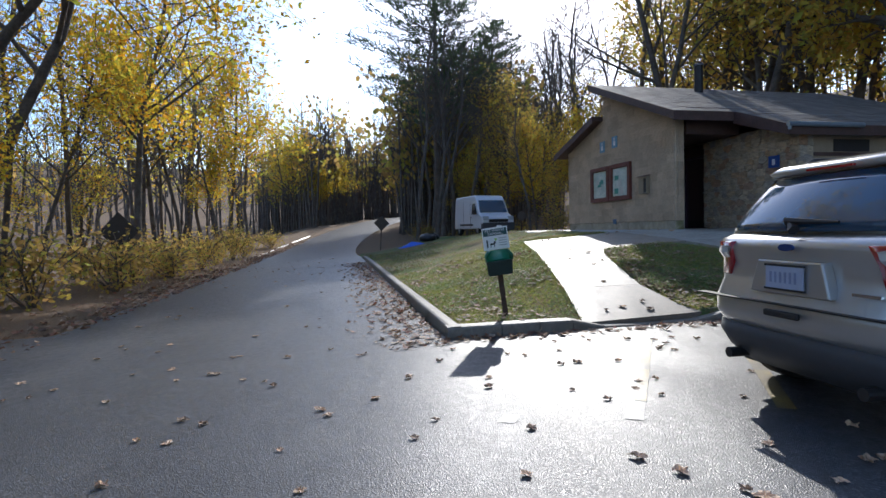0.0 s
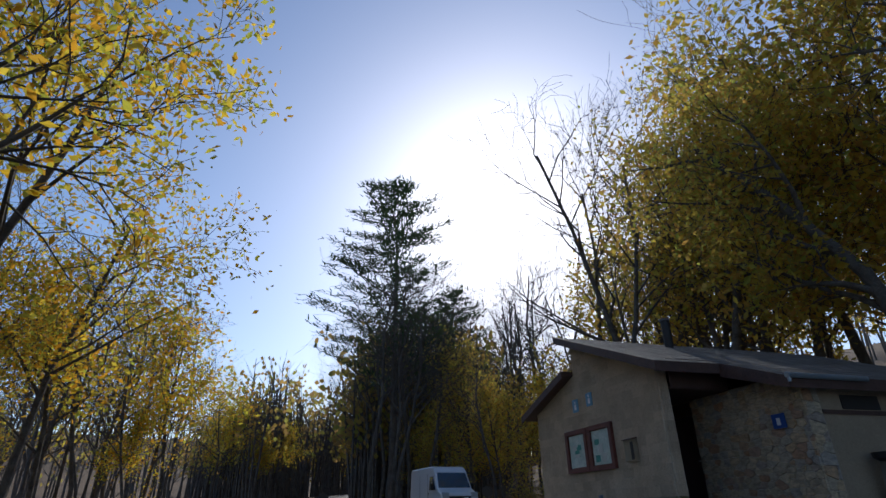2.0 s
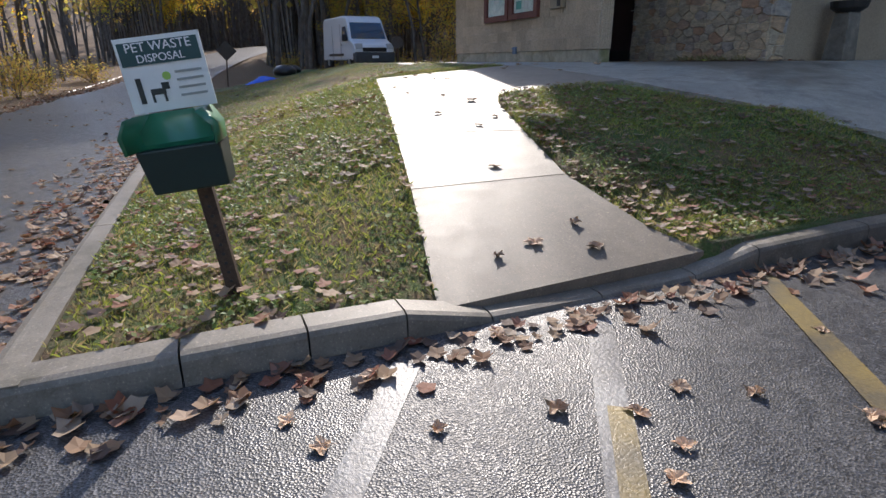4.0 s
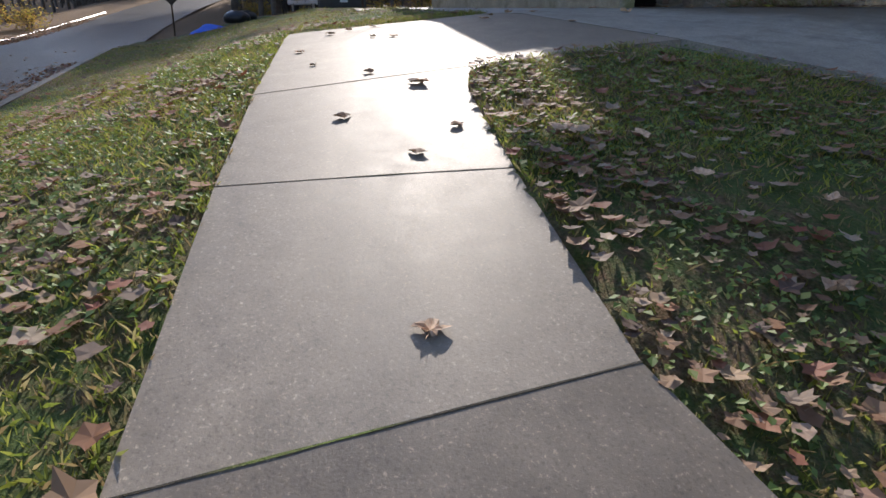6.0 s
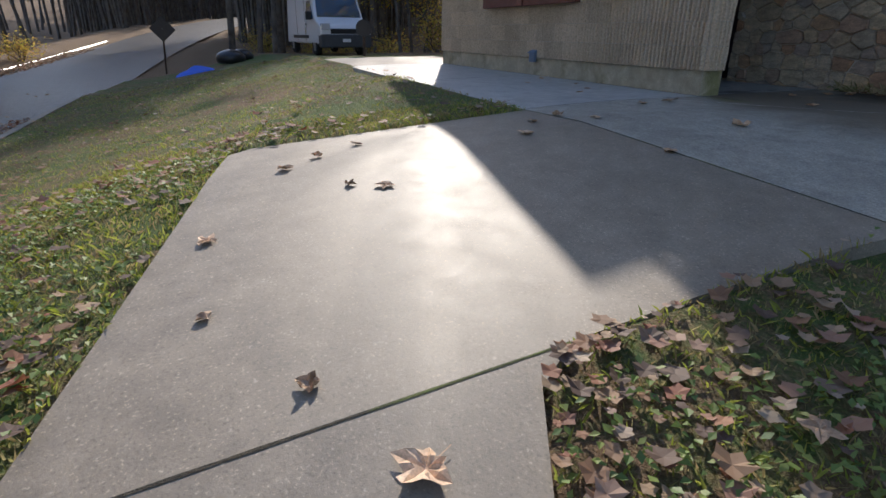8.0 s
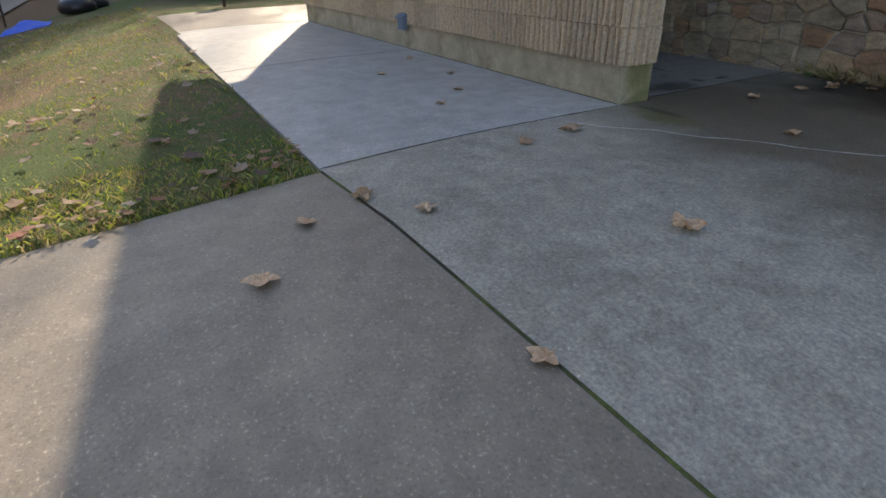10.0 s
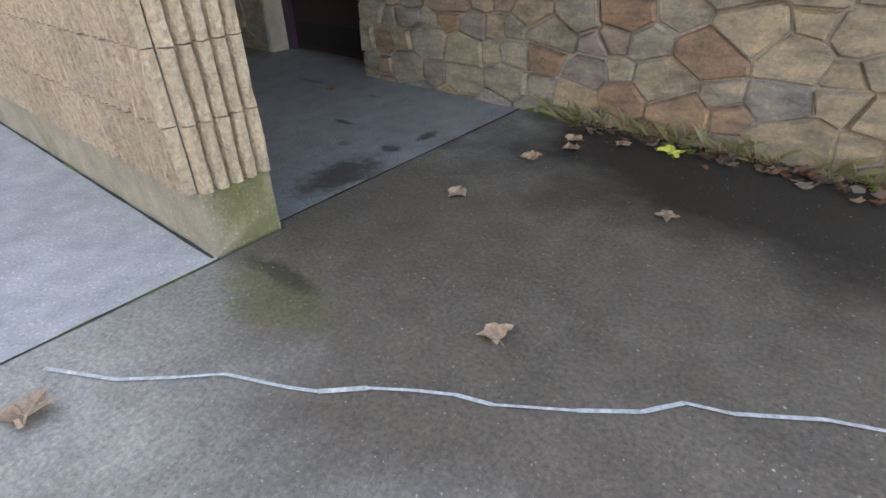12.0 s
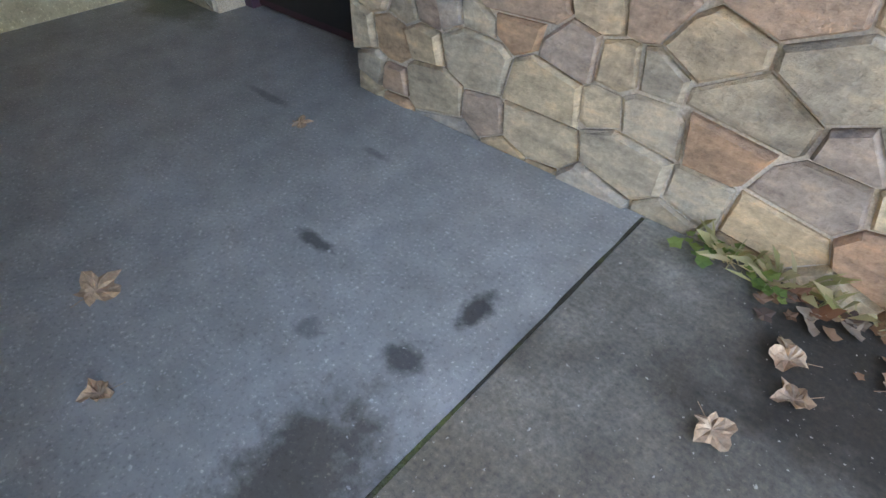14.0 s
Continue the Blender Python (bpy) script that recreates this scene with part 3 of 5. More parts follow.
def sheet_roof(name, a, b, y0, y1, label, thick=0.14):
    """A roof slab between two eave points (x, z), with rows of shingles as real steps."""
    (xa, za), (xb, zb) = a, b
    g = Geo()
    g.prism([(xa, y0, za - thick), (xb, y0, zb - thick), (xb, y1, zb - thick), (xa, y1, za - thick)], [(xa, y0, za - 0.02), (xb, y0, zb - 0.02), (xb, y1, zb - 0.02), (xa, y1, za - 0.02)])
    ob = structure(name, g, TRIM, label, "roof")
    rows = max(2, round(math.hypot(xb - xa, zb - za) / 0.22))
    s = Geo()
    rng = random.Random(5)
    for k in range(rows):
        t0, t1 = k / rows, (k + 1.25) / rows
        t1 = min(t1, 1.0)
        y = y0
        while y < y1:
            wd = min(rng.uniform(0.22, 0.36), y1 - y)
            lift = 0.012 + rng.uniform(0, 0.006)
            p = lambda t, h, yy: (xa + (xb - xa) * t, yy, za + (zb - za) * t + h - 0.02)
            s.add([p(t0, 0.004, y), p(t0, 0.004, y + wd - 0.006), p(t1, lift, y + wd - 0.006), p(t1, lift, y), p(t1, 0.0, y + wd - 0.006), p(t1, 0.0, y)], [(0, 1, 2, 3), (3, 2, 4, 5)])
            y += wd
    tagged(part("shingles", s, SHINGLE, ob, "weathered grey-brown shingles"), kind="stuff")
    return ob


high = sheet_roof("roof_high", (PEAK_X - 0.25, PEAK_Z + 0.14), (EAVE_X, EAVE_Z), -0.36, 9.1, "brown shingled roof that slopes down from a high edge")
low = sheet_roof("roof_low", (PEAK_X, LOW_Z), (WEST_X - 0.2, WEST_Z - 0.06), -0.36, 9.1, "lower shingled roof on the far side")
porch = sheet_roof("roof_porch", (EAVE_X - 0.02, EAVE_Z + 0.02), (2.12, 2.26), 1.3, 9.1, "shallow shingled roof over the stone-faced wall")
structure("wall_clerestory", Geo().box(PEAK_X - 0.1, THICK + 0.01, 3.3, PEAK_X, 9.0, PEAK_Z - 0.1), TRIM, "brown boarded upstand between the two roofs", "wall")
for nm, (xa, za), (xb, zb), owner in (("verge_board", (PEAK_X - 0.25, PEAK_Z + 0.14), (EAVE_X, EAVE_Z), high), ("verge_board", (PEAK_X, LOW_Z), (WEST_X - 0.2, WEST_Z - 0.06), low)):
    g = Geo()
    g.prism([(xa, -0.40, za - 0.22), (xb, -0.40, zb - 0.22), (xb, -0.362, zb - 0.22), (xa, -0.362, za - 0.22)], [(xa, -0.40, za - 0.015), (xb, -0.40, zb - 0.015), (xb, -0.362, zb - 0.015), (xa, -0.362, za - 0.015)])
    part(nm, g, TRIM, owner)
part("fascia", Geo().box(EAVE_X, -0.40, EAVE_Z - 0.24, EAVE_X + 0.035, 1.3, EAVE_Z - 0.02), TRIM, high)
part("fascia", Geo().box(2.12, 1.26, 2.02, 2.155, 9.1, 2.25), TRIM, porch)
part("fascia", Geo().prism([(EAVE_X, 1.262, EAVE_Z - 0.3), (2.12, 1.262, 2.02), (2.12, 1.297, 2.02), (EAVE_X, 1.297, EAVE_Z - 0.3)], [(EAVE_X, 1.262, EAVE_Z), (2.12, 1.262, 2.25), (2.12, 1.297, 2.25), (EAVE_X, 1.297, EAVE_Z)]), TRIM, porch)
part("soffit", Geo().box(0.07, 0.26, 2.37, 0.1, 1.78, 3.02), TRIM, high)
structure("ceiling", Geo().box(-2.94, 0.256, 2.36, 0.06, 1.78, 2.4), TRIM, "dark boarded ceiling over the entrance recess", "ceiling")
gutter = thing("gutter", "pale blue-grey metal gutter on the low eave", "gutter")
part("trough", Geo().tube([(2.19, 1.2, 2.24), (2.19, 3.2, 2.24)], 0.055, 8), plain("gutter_metal", (0.3, 0.36, 0.42), 0.35, 0.5), gutter)
part("outlet", Geo().tube([(2.19, 1.24, 2.24), (2.19, 1.24, 2.12)], 0.035, 8), plain("outlet_metal", (0.3, 0.36, 0.42), 0.35, 0.5), gutter)
flue = thing("roof_flue", "dark metal flue pipe standing on the roof", "flue")
part("pipe", Geo().tube([(-3.0, 3.0, 4.0), (-3.0, 3.0, 5.05)], 0.13, 14), DARK, flue)
part("cap", Geo().tube([(-3.0, 3.0, 5.05), (-3.0, 3.0, 5.1)], [0.15, 0.16], 14), plain("cap_metal", (0.16, 0.17, 0.2), 0.4, 0.6), flue)

# dark, mossy filling in the open joints
JOINT = surface("mossy_joint", (0.03, 0.025, 0.02), (0.045, 0.04, 0.025), 2.0, 80.0, 0.95, 0.8, 0.01, c3=(0.15, 0.2, 0.04))
for (xa, ya), (xb, yb), wd in (((0.06, -1.905), (2.74, -1.744), 0.013), ((0.025, -1.9), (0.02, 0.0), 0.012), ((-0.03, 0.25), (-0.035, 1.78), 0.011), ((-2.68, -1.86), (-2.68, -0.02), 0.014), ((-5.96, -1.8), (-5.96, -0.02), 0.014), ((0.0, -0.012), (-5.9, -0.012), 0.014), (A_L, A_R, 0.007), (B_L, B_R, 0.008), (C_L, C_R, 0.012)):
    k = max(2, round(math.hypot(xb - xa, yb - ya) / 0.08))
    d = Vector((xb - xa, yb - ya)).normalized()
    s = Vector((-d.y, d.x))
    g = Geo()
    for i in range(k + 1):
        x, y = xa + (xb - xa) * i / k, ya + (yb - ya) * i / k
        h = wd / 2 * (0.7 + 0.9 * abs(noise.noise((x * 9, y * 9, 5))))
        g.v += [(x - s.x * h, y - s.y * h, paved_z(x, y) + 0.0012), (x + s.x * h, y + s.y * h, paved_z(x, y) + 0.0012)]
    g.f = [(2 * i, 2 * i + 2, 2 * i + 3, 2 * i + 1) for i in range(k)]
    tagged(part("joint_filling", g, JOINT), "dark mossy filling in a paving joint", "joint", "paving joints", "structure")

# ---------------------------------------------------------------- stone facing


def clip_cell(poly, px, pz, nx, nz):
    """The part of a polygon on the inner side of a line through (px, pz) with outward normal (nx, nz)."""
    out = []
    for (ax, az), (bx, bz) in zip(poly, poly[1:] + poly[:1]):
        da, db = (ax - px) * nx + (az - pz) * nz, (bx - px) * nx + (bz - pz) * nz
        if da <= 0:
            out.append((ax, az))
        if da * db < 0:
            t = da / (da - db)
            out.append((ax + (bx - ax) * t, az + (bz - az) * t))
    return out


def rubble(width, height, seed, size):
    """Irregular many-sided stones, wider than high, of mixed size, that fill a face without courses."""
    rng = random.Random(seed)
    tall = 1.35
    seeds, z = [], -0.05
    while z < height + 0.1:
        h = size * rng.uniform(0.5, 0.95)
        x = -rng.uniform(0, size)
        while x < width + size:
            w = size * rng.choice((0.5, 0.75, 1.0, 1.25, 1.5)) * rng.uniform(0.85, 1.15)
            p = (x + w / 2, z + h / 2 + rng.uniform(-0.24, 0.24) * h)
            if -0.05 < p[0] < width + 0.05 and -0.05 < p[1] < height + 0.05:
                seeds.append((p[0], p[1], w * 0.7))
            x += w
        z += h
    cells = []
    for i, (px, pz, pr) in enumerate(seeds):
        poly = [(0.0, 0.0), (width, 0.0), (width, height), (0.0, height)]
        for j, (qx, qz, qr) in enumerate(seeds):
            if i == j or math.hypot(qx - px, qz - pz) > 5 * size:
                continue
            nx, nz = qx - px, tall * tall * (qz - pz)
            ln = math.hypot(nx, nz)
            t = clamp(0.5 + 0.25 * (pr - qr) / size, 0.32, 0.68)
            poly = clip_cell(poly, px + (qx - px) * t, pz + (qz - pz) * t, nx / ln, nz / ln)
            if len(poly) < 3:
                break
        if len(poly) >= 3:
            cells.append(poly)
    return cells


def shrink(poly, gap):
    for_all = poly
    for (ax, az), (bx, bz) in zip(poly, poly[1:] + poly[:1]):
        ln = math.hypot(bx - ax, bz - az)
        if ln < 1e-5:
            continue
        nx, nz = (bz - az) / ln, -(bx - ax) / ln
        for_all = clip_cell(for_all, ax - nx * gap, az - nz * gap, nx, nz)
        if len(for_all) < 3:
            return []
    return for_all


def make_stone():
    m, n, l, b = material("field_stone", 0.85)
    info = n.new("ShaderNodeObjectInfo")
    base = ramp(n, l, info.outputs["Random"], [(0.0, (0.36, 0.32, 0.265)), (0.16, (0.53, 0.425, 0.29)), (0.34, (0.46, 0.405, 0.325)), (0.5, (0.55, 0.41, 0.26)), (0.62, (0.45, 0.28, 0.18)), (0.76, (0.38, 0.355, 0.325)), (0.9, (0.58, 0.47, 0.33))])
    streak = noise_node(n, l, 7.0, 6, 0.7, "World", (1.0, 1.0, 2.6))
    col = mix(n, l, 1.0, base, ramp(n, l, streak, [(0.3, (0.5, 0.5, 0.51)), (0.55, (1.0, 0.98, 0.94)), (0.72, (1.35, 1.22, 1.05))]), "MULTIPLY")
    fine = noise_node(n, l, 55.0, 5, 0.75, "World")
    col = mix(n, l, 1.0, col, ramp(n, l, fine, [(0.3, (0.75, 0.75, 0.75)), (0.7, (1.2, 1.2, 1.2))]), "MULTIPLY")
    l.new(col, b.inputs["Base Color"])
    bump(n, l, b, mix(n, l, 0.5, streak, fine), 0.9, 0.02)
    return m


STONE = make_stone()


def stone_face(owner, width, height, seed, m, size=0.27):
    rng = random.Random(seed + 50)
    for cell in rubble(width, height, seed, size):
        out = shrink(cell, rng.uniform(0.002, 0.007))
        ins = shrink(out, 0.008) if out else []
        if len(out) < 3 or len(ins) != len(out):
            if len(out) < 3:
                continue
            cx, cz = sum(p[0] for p in out) / len(out), sum(p[1] for p in out) / len(out)
            ins = [(cx + (x - cx) * 0.9, cz + (z - cz) * 0.9) for x, z in out]
        cx, cz = sum(p[0] for p in out) / len(out), sum(p[1] for p in out) / len(out)
        d = rng.uniform(0.01, 0.036)
        tx, tz = rng.uniform(-0.04, 0.04), rng.uniform(-0.04, 0.04)
        k = len(out)
        vs = [(x - cx, 0.0, z - cz) for x, z in out] + [(x - cx + rng.uniform(-0.004, 0.004), -d * 0.45, z - cz) for x, z in out]
        vs += [(x - cx, -d - tx * (x - cx) - tz * (z - cz) + rng.uniform(-0.004, 0.004), z - cz) for x, z in ins]
        fs = [(r * k + i, r * k + (i + 1) % k, (r + 1) * k + (i + 1) % k, (r + 1) * k + i) for r in range(2) for i in range(k)]
        fs.append(tuple(range(2 * k, 3 * k)))
        ob = part("stone", Geo().add(vs, fs), STONE, owner)
        ob.matrix_local = m @ Matrix.Translation((cx, 0, cz))


STONE_Y = 1.81
wall_stone = structure("wall_stone", Geo().box(-1.24, STONE_Y, -0.4, 1.86, 2.2, 2.3), PALE_MORTAR, "wall faced with grey and rust field stone in pale mortar", "wall")
stone_face(wall_stone, 3.12, 2.42, 11, pose(-1.25, STONE_Y, -0.05), 0.205)
stone_face(wall_stone, 0.36, 2.4, 14, pose(-1.24, 2.2, -0.02, 0, 0, -90), 0.26)
stone_face(wall_stone, 0.38, 2.6, 16, pose(1.86, STONE_Y, -0.3, 0, 0, 90), 0.3)
wall_jamb = structure("wall_jamb", Geo().box(-2.94, 1.85, -0.1, -2.36, 2.2, 2.36), PALE_MORTAR, "short stone-faced wall beside the door", "wall")
stone_face(wall_jamb, 0.57, 2.36, 21, pose(-2.93, 1.85, 0.0), 0.28)
structure("lintel", Geo().box(-2.36, 1.9, 2.06, -1.24, 2.2, 2.36), TRIM, "dark timber lintel over the door", "trim")
structure("room_back", Geo().box(-3.1, 2.3, -0.1, 1.3, 2.4, 2.5), TAN, "plain inner wall behind the entrance", "wall")
door = tagged(thing("door_1", "closed dark maroon metal door in a purple-brown frame", "door"), kind="structure")
part("door_frame", Geo().box(-2.36, 2.0, 0, -2.29, 2.12, 2.06).box(-1.31, 2.0, 0, -1.245, 2.12, 2.06).box(-2.29, 2.0, 2.0, -1.31, 2.12, 2.06), plain("frame_paint", (0.07, 0.035, 0.06), 0.45), door, bevel=0.004)
part("leaf", Geo().box(-2.285, 2.04, 0.012, -1.315, 2.09, 1.995), DOORM, door, bevel=0.003)
part("kick_plate", Geo().box(-2.24, 2.034, 0.05, -1.36, 2.039, 0.22), DARK, door)
part("handle", Geo().tube([(-1.42, 2.03, 1.0), (-1.42, 1.98, 1.0), (-1.54, 1.98, 1.0)], 0.011, 8), STEEL, door)

CRACK = [(0.14, -0.57), (0.32, -0.47), (0.43, -0.37), (0.51, -0.29), (0.66, -0.22), (0.73, -0.18), (0.81, -0.10), (0.9, -0.035), (0.98, 0.014), (1.06, 0.044), (1.21, 0.147), (1.32, 0.234), (1.38, 0.315), (1.47, 0.351), (1.62, 0.456), (1.73, 0.506), (1.84, 0.551)]
g = Geo()
CRACK = [(x - 0.01, y + 0.035 - 0.025 * x) for x, y in CRACK]
for (xa, ya), (xb, yb) in zip(CRACK, CRACK[1:]):
    w0 = 0.0035 + 0.003 * (noise.noise((xa * 9, ya * 9, 1)) + 0.5)
    d = Vector((xb - xa, yb - ya)).normalized()
    s = Vector((-d.y, d.x)) * w0
    g.add([(xa - s.x, ya - s.y, paved_z(xa, ya) + 0.004), (xb - s.x, yb - s.y, paved_z(xb, yb) + 0.004), (xb + s.x, yb + s.y, paved_z(xb, yb) + 0.004), (xa + s.x, ya + s.y, paved_z(xa, ya) + 0.004)], [(0, 1, 2, 3)])
structure("crack_seal", g, surface("white_sealant", (0.5, 0.5, 0.47), (0.68, 0.68, 0.64), 12.0, 90.0, 0.8, 0.3), "white sealed crack wandering over the terrace", "crack")

# ---------------------------------------------------------------- on the front wall
GLASS = plain("notice_glass", (0.02, 0.03, 0.03), 0.04, 0.0, 0.0, 1.0)
PAPER = surface("notice_paper", (0.42, 0.52, 0.46), (0.66, 0.7, 0.62), 3.0, 30.0, 0.8, 0.1)
RED_WOOD = surface("red_brown_wood", (0.12, 0.035, 0.025), (0.17, 0.055, 0.04), 4.0, 40.0, 0.55, 0.3, 0.002)
board = thing("notice_board", "red-brown framed double notice board on the block wall", "notice board")
x0, x1, z0, z1 = -4.19, -1.89, 0.87, 1.94
part("backing", Geo().box(x0 + 0.02, -0.06, z0 + 0.02, x1 - 0.02, -0.028, z1 - 0.02), RED_WOOD, board)
for k, (a, b) in enumerate(((x0, (x0 + x1) / 2 - 0.03), ((x0 + x1) / 2 + 0.03, x1))):
    g = Geo()
    g.box(a, -0.12, z0, a + 0.13, -0.03, z1).box(b - 0.13, -0.12, z0, b, -0.03, z1).box(a + 0.13, -0.12, z0, b - 0.13, -0.03, z0 + 0.11).box(a + 0.13, -0.12, z1 - 0.11, b - 0.13, -0.03, z1)
    leaf = part("door_frame", g, RED_WOOD, board, bevel=0.006)
    part("poster", Geo().box(a + 0.15, -0.072, z0 + 0.13, b - 0.15, -0.064, z1 - 0.13), PAPER, leaf, "pale green notice with a map")
    rng = random.Random(k)
    for j in range(4):
        px, pz = rng.uniform(a + 0.2, b - 0.45), rng.uniform(z0 + 0.18, z1 - 0.4)
        c = (0.55, 0.56, 0.5) if j % 2 else (0.1, 0.3, 0.24)
        part("sheet", Geo().box(px, -0.079 - 0.001 * j, pz, px + rng.uniform(0.12, 0.24), -0.074 - 0.001 * j, pz + rng.uniform(0.1, 0.24)), plain("sheet_ink", c, 0.7), leaf)
part("mullion", Geo().box((x0 + x1) / 2 - 0.028, -0.1, z0, (x0 + x1) / 2 + 0.028, -0.03, z1), RED_WOOD, board)
box_ob = thing("brochure_box", "small brown metal box fixed to the block wall", "box")
part("body", Geo().box(-1.4, -0.14, 0.97, -1.02, -0.026, 1.44), plain("box_paint", (0.27, 0.22, 0.15), 0.5), box_ob, bevel=0.008)
part("lid", Geo().prism([(-1.42, -0.18, 1.42), (-1.0, -0.18, 1.42), (-1.0, -0.026, 1.45), (-1.42, -0.026, 1.45)], [(-1.42, -0.18, 1.44), (-1.0, -0.18, 1.44), (-1.0, -0.026, 1.48), (-1.42, -0.026, 1.48)]), plain("lid_paint", (0.16, 0.09, 0.06), 0.5), box_ob)
part("slot", Geo().box(-1.15, -0.146, 1.0, -1.04, -0.139, 1.38), DARK, box_ob)
BLUE = plain("blue_enamel", (0.16, 0.33, 0.47), 0.4)
for k, (x, z) in enumerate(((-3.68, 2.40), (-2.95, 2.45))):
    ob = thing("restroom_sign", "small blue enamel sign high on the gable", "sign", "gable signs")
    part("plate", Geo().box(x, -0.045, z, x + 0.3, -0.028, z + 0.34), BLUE, ob, bevel=0.004)
    part("pictogram", Geo().box(x + 0.1, -0.05, z + 0.06, x + 0.2, -0.046, z + 0.2).box(x + 0.12, -0.05, z + 0.23, x + 0.18, -0.046, z + 0.29), WHITE, ob)
ob = thing("access_sign", "small square blue sign on the stone wall", "sign")
part("plate", Geo().box(1.08, STONE_Y - 0.075, 1.4, 1.4, STONE_Y - 0.06, 1.68), plain("deep_blue_enamel", (0.03, 0.08, 0.3), 0.4), ob, bevel=0.004)
part("pictogram", Geo().box(1.19, STONE_Y - 0.079, 1.46, 1.28, STONE_Y - 0.076, 1.6), WHITE, ob)
ob = thing("wall_outlet", "blue-grey outlet cover low on the block wall", "outlet")
part("cover", Geo().box(-2.87, -0.075, 0.17, -2.75, -0.026, 0.31), plain("cover_paint", (0.14, 0.2, 0.3), 0.45, 0.3), ob, bevel=0.006)
part("hood", Geo().prism([(-2.88, -0.095, 0.28), (-2.74, -0.095, 0.28), (-2.74, -0.026, 0.3), (-2.88, -0.026, 0.3)], [(-2.88, -0.095, 0.29), (-2.74, -0.095, 0.29), (-2.74, -0.026, 0.325), (-2.88, -0.026, 0.325)]), plain("hood_paint", (0.14, 0.2, 0.3), 0.45, 0.3), ob)
fountain = thing("drinking_fountain", "concrete drinking fountain beside the recessed wall", "fountain", at=pose(2.22, 3.05, paved_z(2.22, 3.05)))
part("pedestal", Geo().prism([(-0.17, -0.17, 0), (0.17, -0.17, 0), (0.17, 0.17, 0), (-0.17, 0.17, 0)], [(-0.13, -0.13, 0.72), (0.13, -0.13, 0.72), (0.13, 0.13, 0.72), (-0.13, 0.13, 0.72)]), KERB, fountain, bevel=0.02)
part("basin", Geo().tube([(0, 0, 0.72), (0, 0, 0.78), (0, 0, 0.88)], [0.16, 0.25, 0.27], 16), DARK, fountain)
part("spout", Geo().tube([(0, 0.12, 0.88), (0, 0.12, 0.96), (0, 0.06, 0.99)], 0.015, 8), STEEL, fountain)

# ---------------------------------------------------------------- the car park: car


def rounded_ring(w, y0, y1, z, corner, n=7):
    """A rounded rectangle in plan: rear y0 and front y1."""
    pts = []
    c = min(corner, w * 0.98, (y1 - y0) / 2)
    for cx, cy, a0 in ((w - c, y0 + c, -90), (w - c, y1 - c, 0), (-w + c, y1 - c, 90), (-w + c, y0 + c, 180)):
        for k in range(n):
            a = radians(a0 + 90 * k / (n - 1))
            # the ends of a car bulge a little
            pts.append((cx + c * math.cos(a), cy + c * math.sin(a), z))
    return [(x, y + (0.10 * (x / w) ** 2 if y < (y0 + y1) / 2 else -0.2 * (x / w) ** 2), zz) for x, y, zz in pts]


def loft(rings, cap=True):
    n = len(rings[0])
    g = Geo()
    g.v = [p for r in rings for p in r]
    g.f = [(k * n + i, k * n + (i + 1) % n, (k + 1) * n + (i + 1) % n, (k + 1) * n + i) for k in range(len(rings) - 1) for i in range(n)]
    if cap:
        g.f += [tuple(range(n))[::-1], tuple(range((len(rings) - 1) * n, len(rings) * n))]
    return g


def make_wheel(parent, x, y, r, width):
    wheel = part("wheel", Geo().tube([(x - width * 0.42, y, r), (x + width * 0.42, y, r)], r * 0.62, 20), STEEL, parent, "alloy wheel", True)
    g = Geo()
    n, prof = 28, [(-width / 2, 0.62), (-width / 2, 0.9), (-width * 0.36, 1.0), (width * 0.36, 1.0), (width / 2, 0.9), (width / 2, 0.62)]
    for k in range(n):
        a = 2 * math.pi * k / n
        g.v += [(x + o, y + r * q * math.cos(a), r + r * q * math.sin(a)) for o, q in prof]
    m = len(prof)
    g.f = [(k * m + i, k * m + i + 1, ((k + 1) % n) * m + i + 1, ((k + 1) % n) * m + i) for k in range(n) for i in range(m - 1)]
    part("tyre", g, plain("tyre_rubber", (0.022, 0.022, 0.022), 0.85), wheel, "black rubber tyre", True)
    s = Geo()
    side = 1 if x > 0 else -1
    for k in range(5):
        m4 = Matrix.Translation((x + side * width * 0.43, y, r)) @ Matrix.Rotation(2 * math.pi * k / 5, 4, "X")
        s.box(-0.012, -0.03, 0.02, 0.012, 0.03, r * 0.6, m4)
    part("spokes", s, STEEL, wheel)


CAR_PAINT = plain("champagne_paint", (0.47, 0.455, 0.43), 0.3, 0.6, 0.03, 1.0)
# dark glass; its blue base colour stands in for the reflected sky
CAR_GLASS = plain("sky_blue_glass", (0.015, 0.055, 0.11), 0.04, 0.0, 0.0, 1.0)
CLAD = plain("grey_cladding", (0.06, 0.062, 0.068), 0.6)
CHROME = plain("chrome", (0.7, 0.7, 0.72), 0.12, 1.0, 0.0)
RED_LENS = plain("red_lens", (0.35, 0.015, 0.02), 0.12, 0.0, 0.0, 1.0)
CLEAR_LENS = plain("clear_lens", (0.6, 0.6, 0.58), 0.1, 0.0, 0.0, 1.0)
CAR_AT = pose(9.45, -6.02, lot_z(-6.0), 0, 0, -3)
car = thing("car", "champagne silver sport utility car parked on the asphalt, seen from behind", "car", at=CAR_AT)
R = rounded_ring
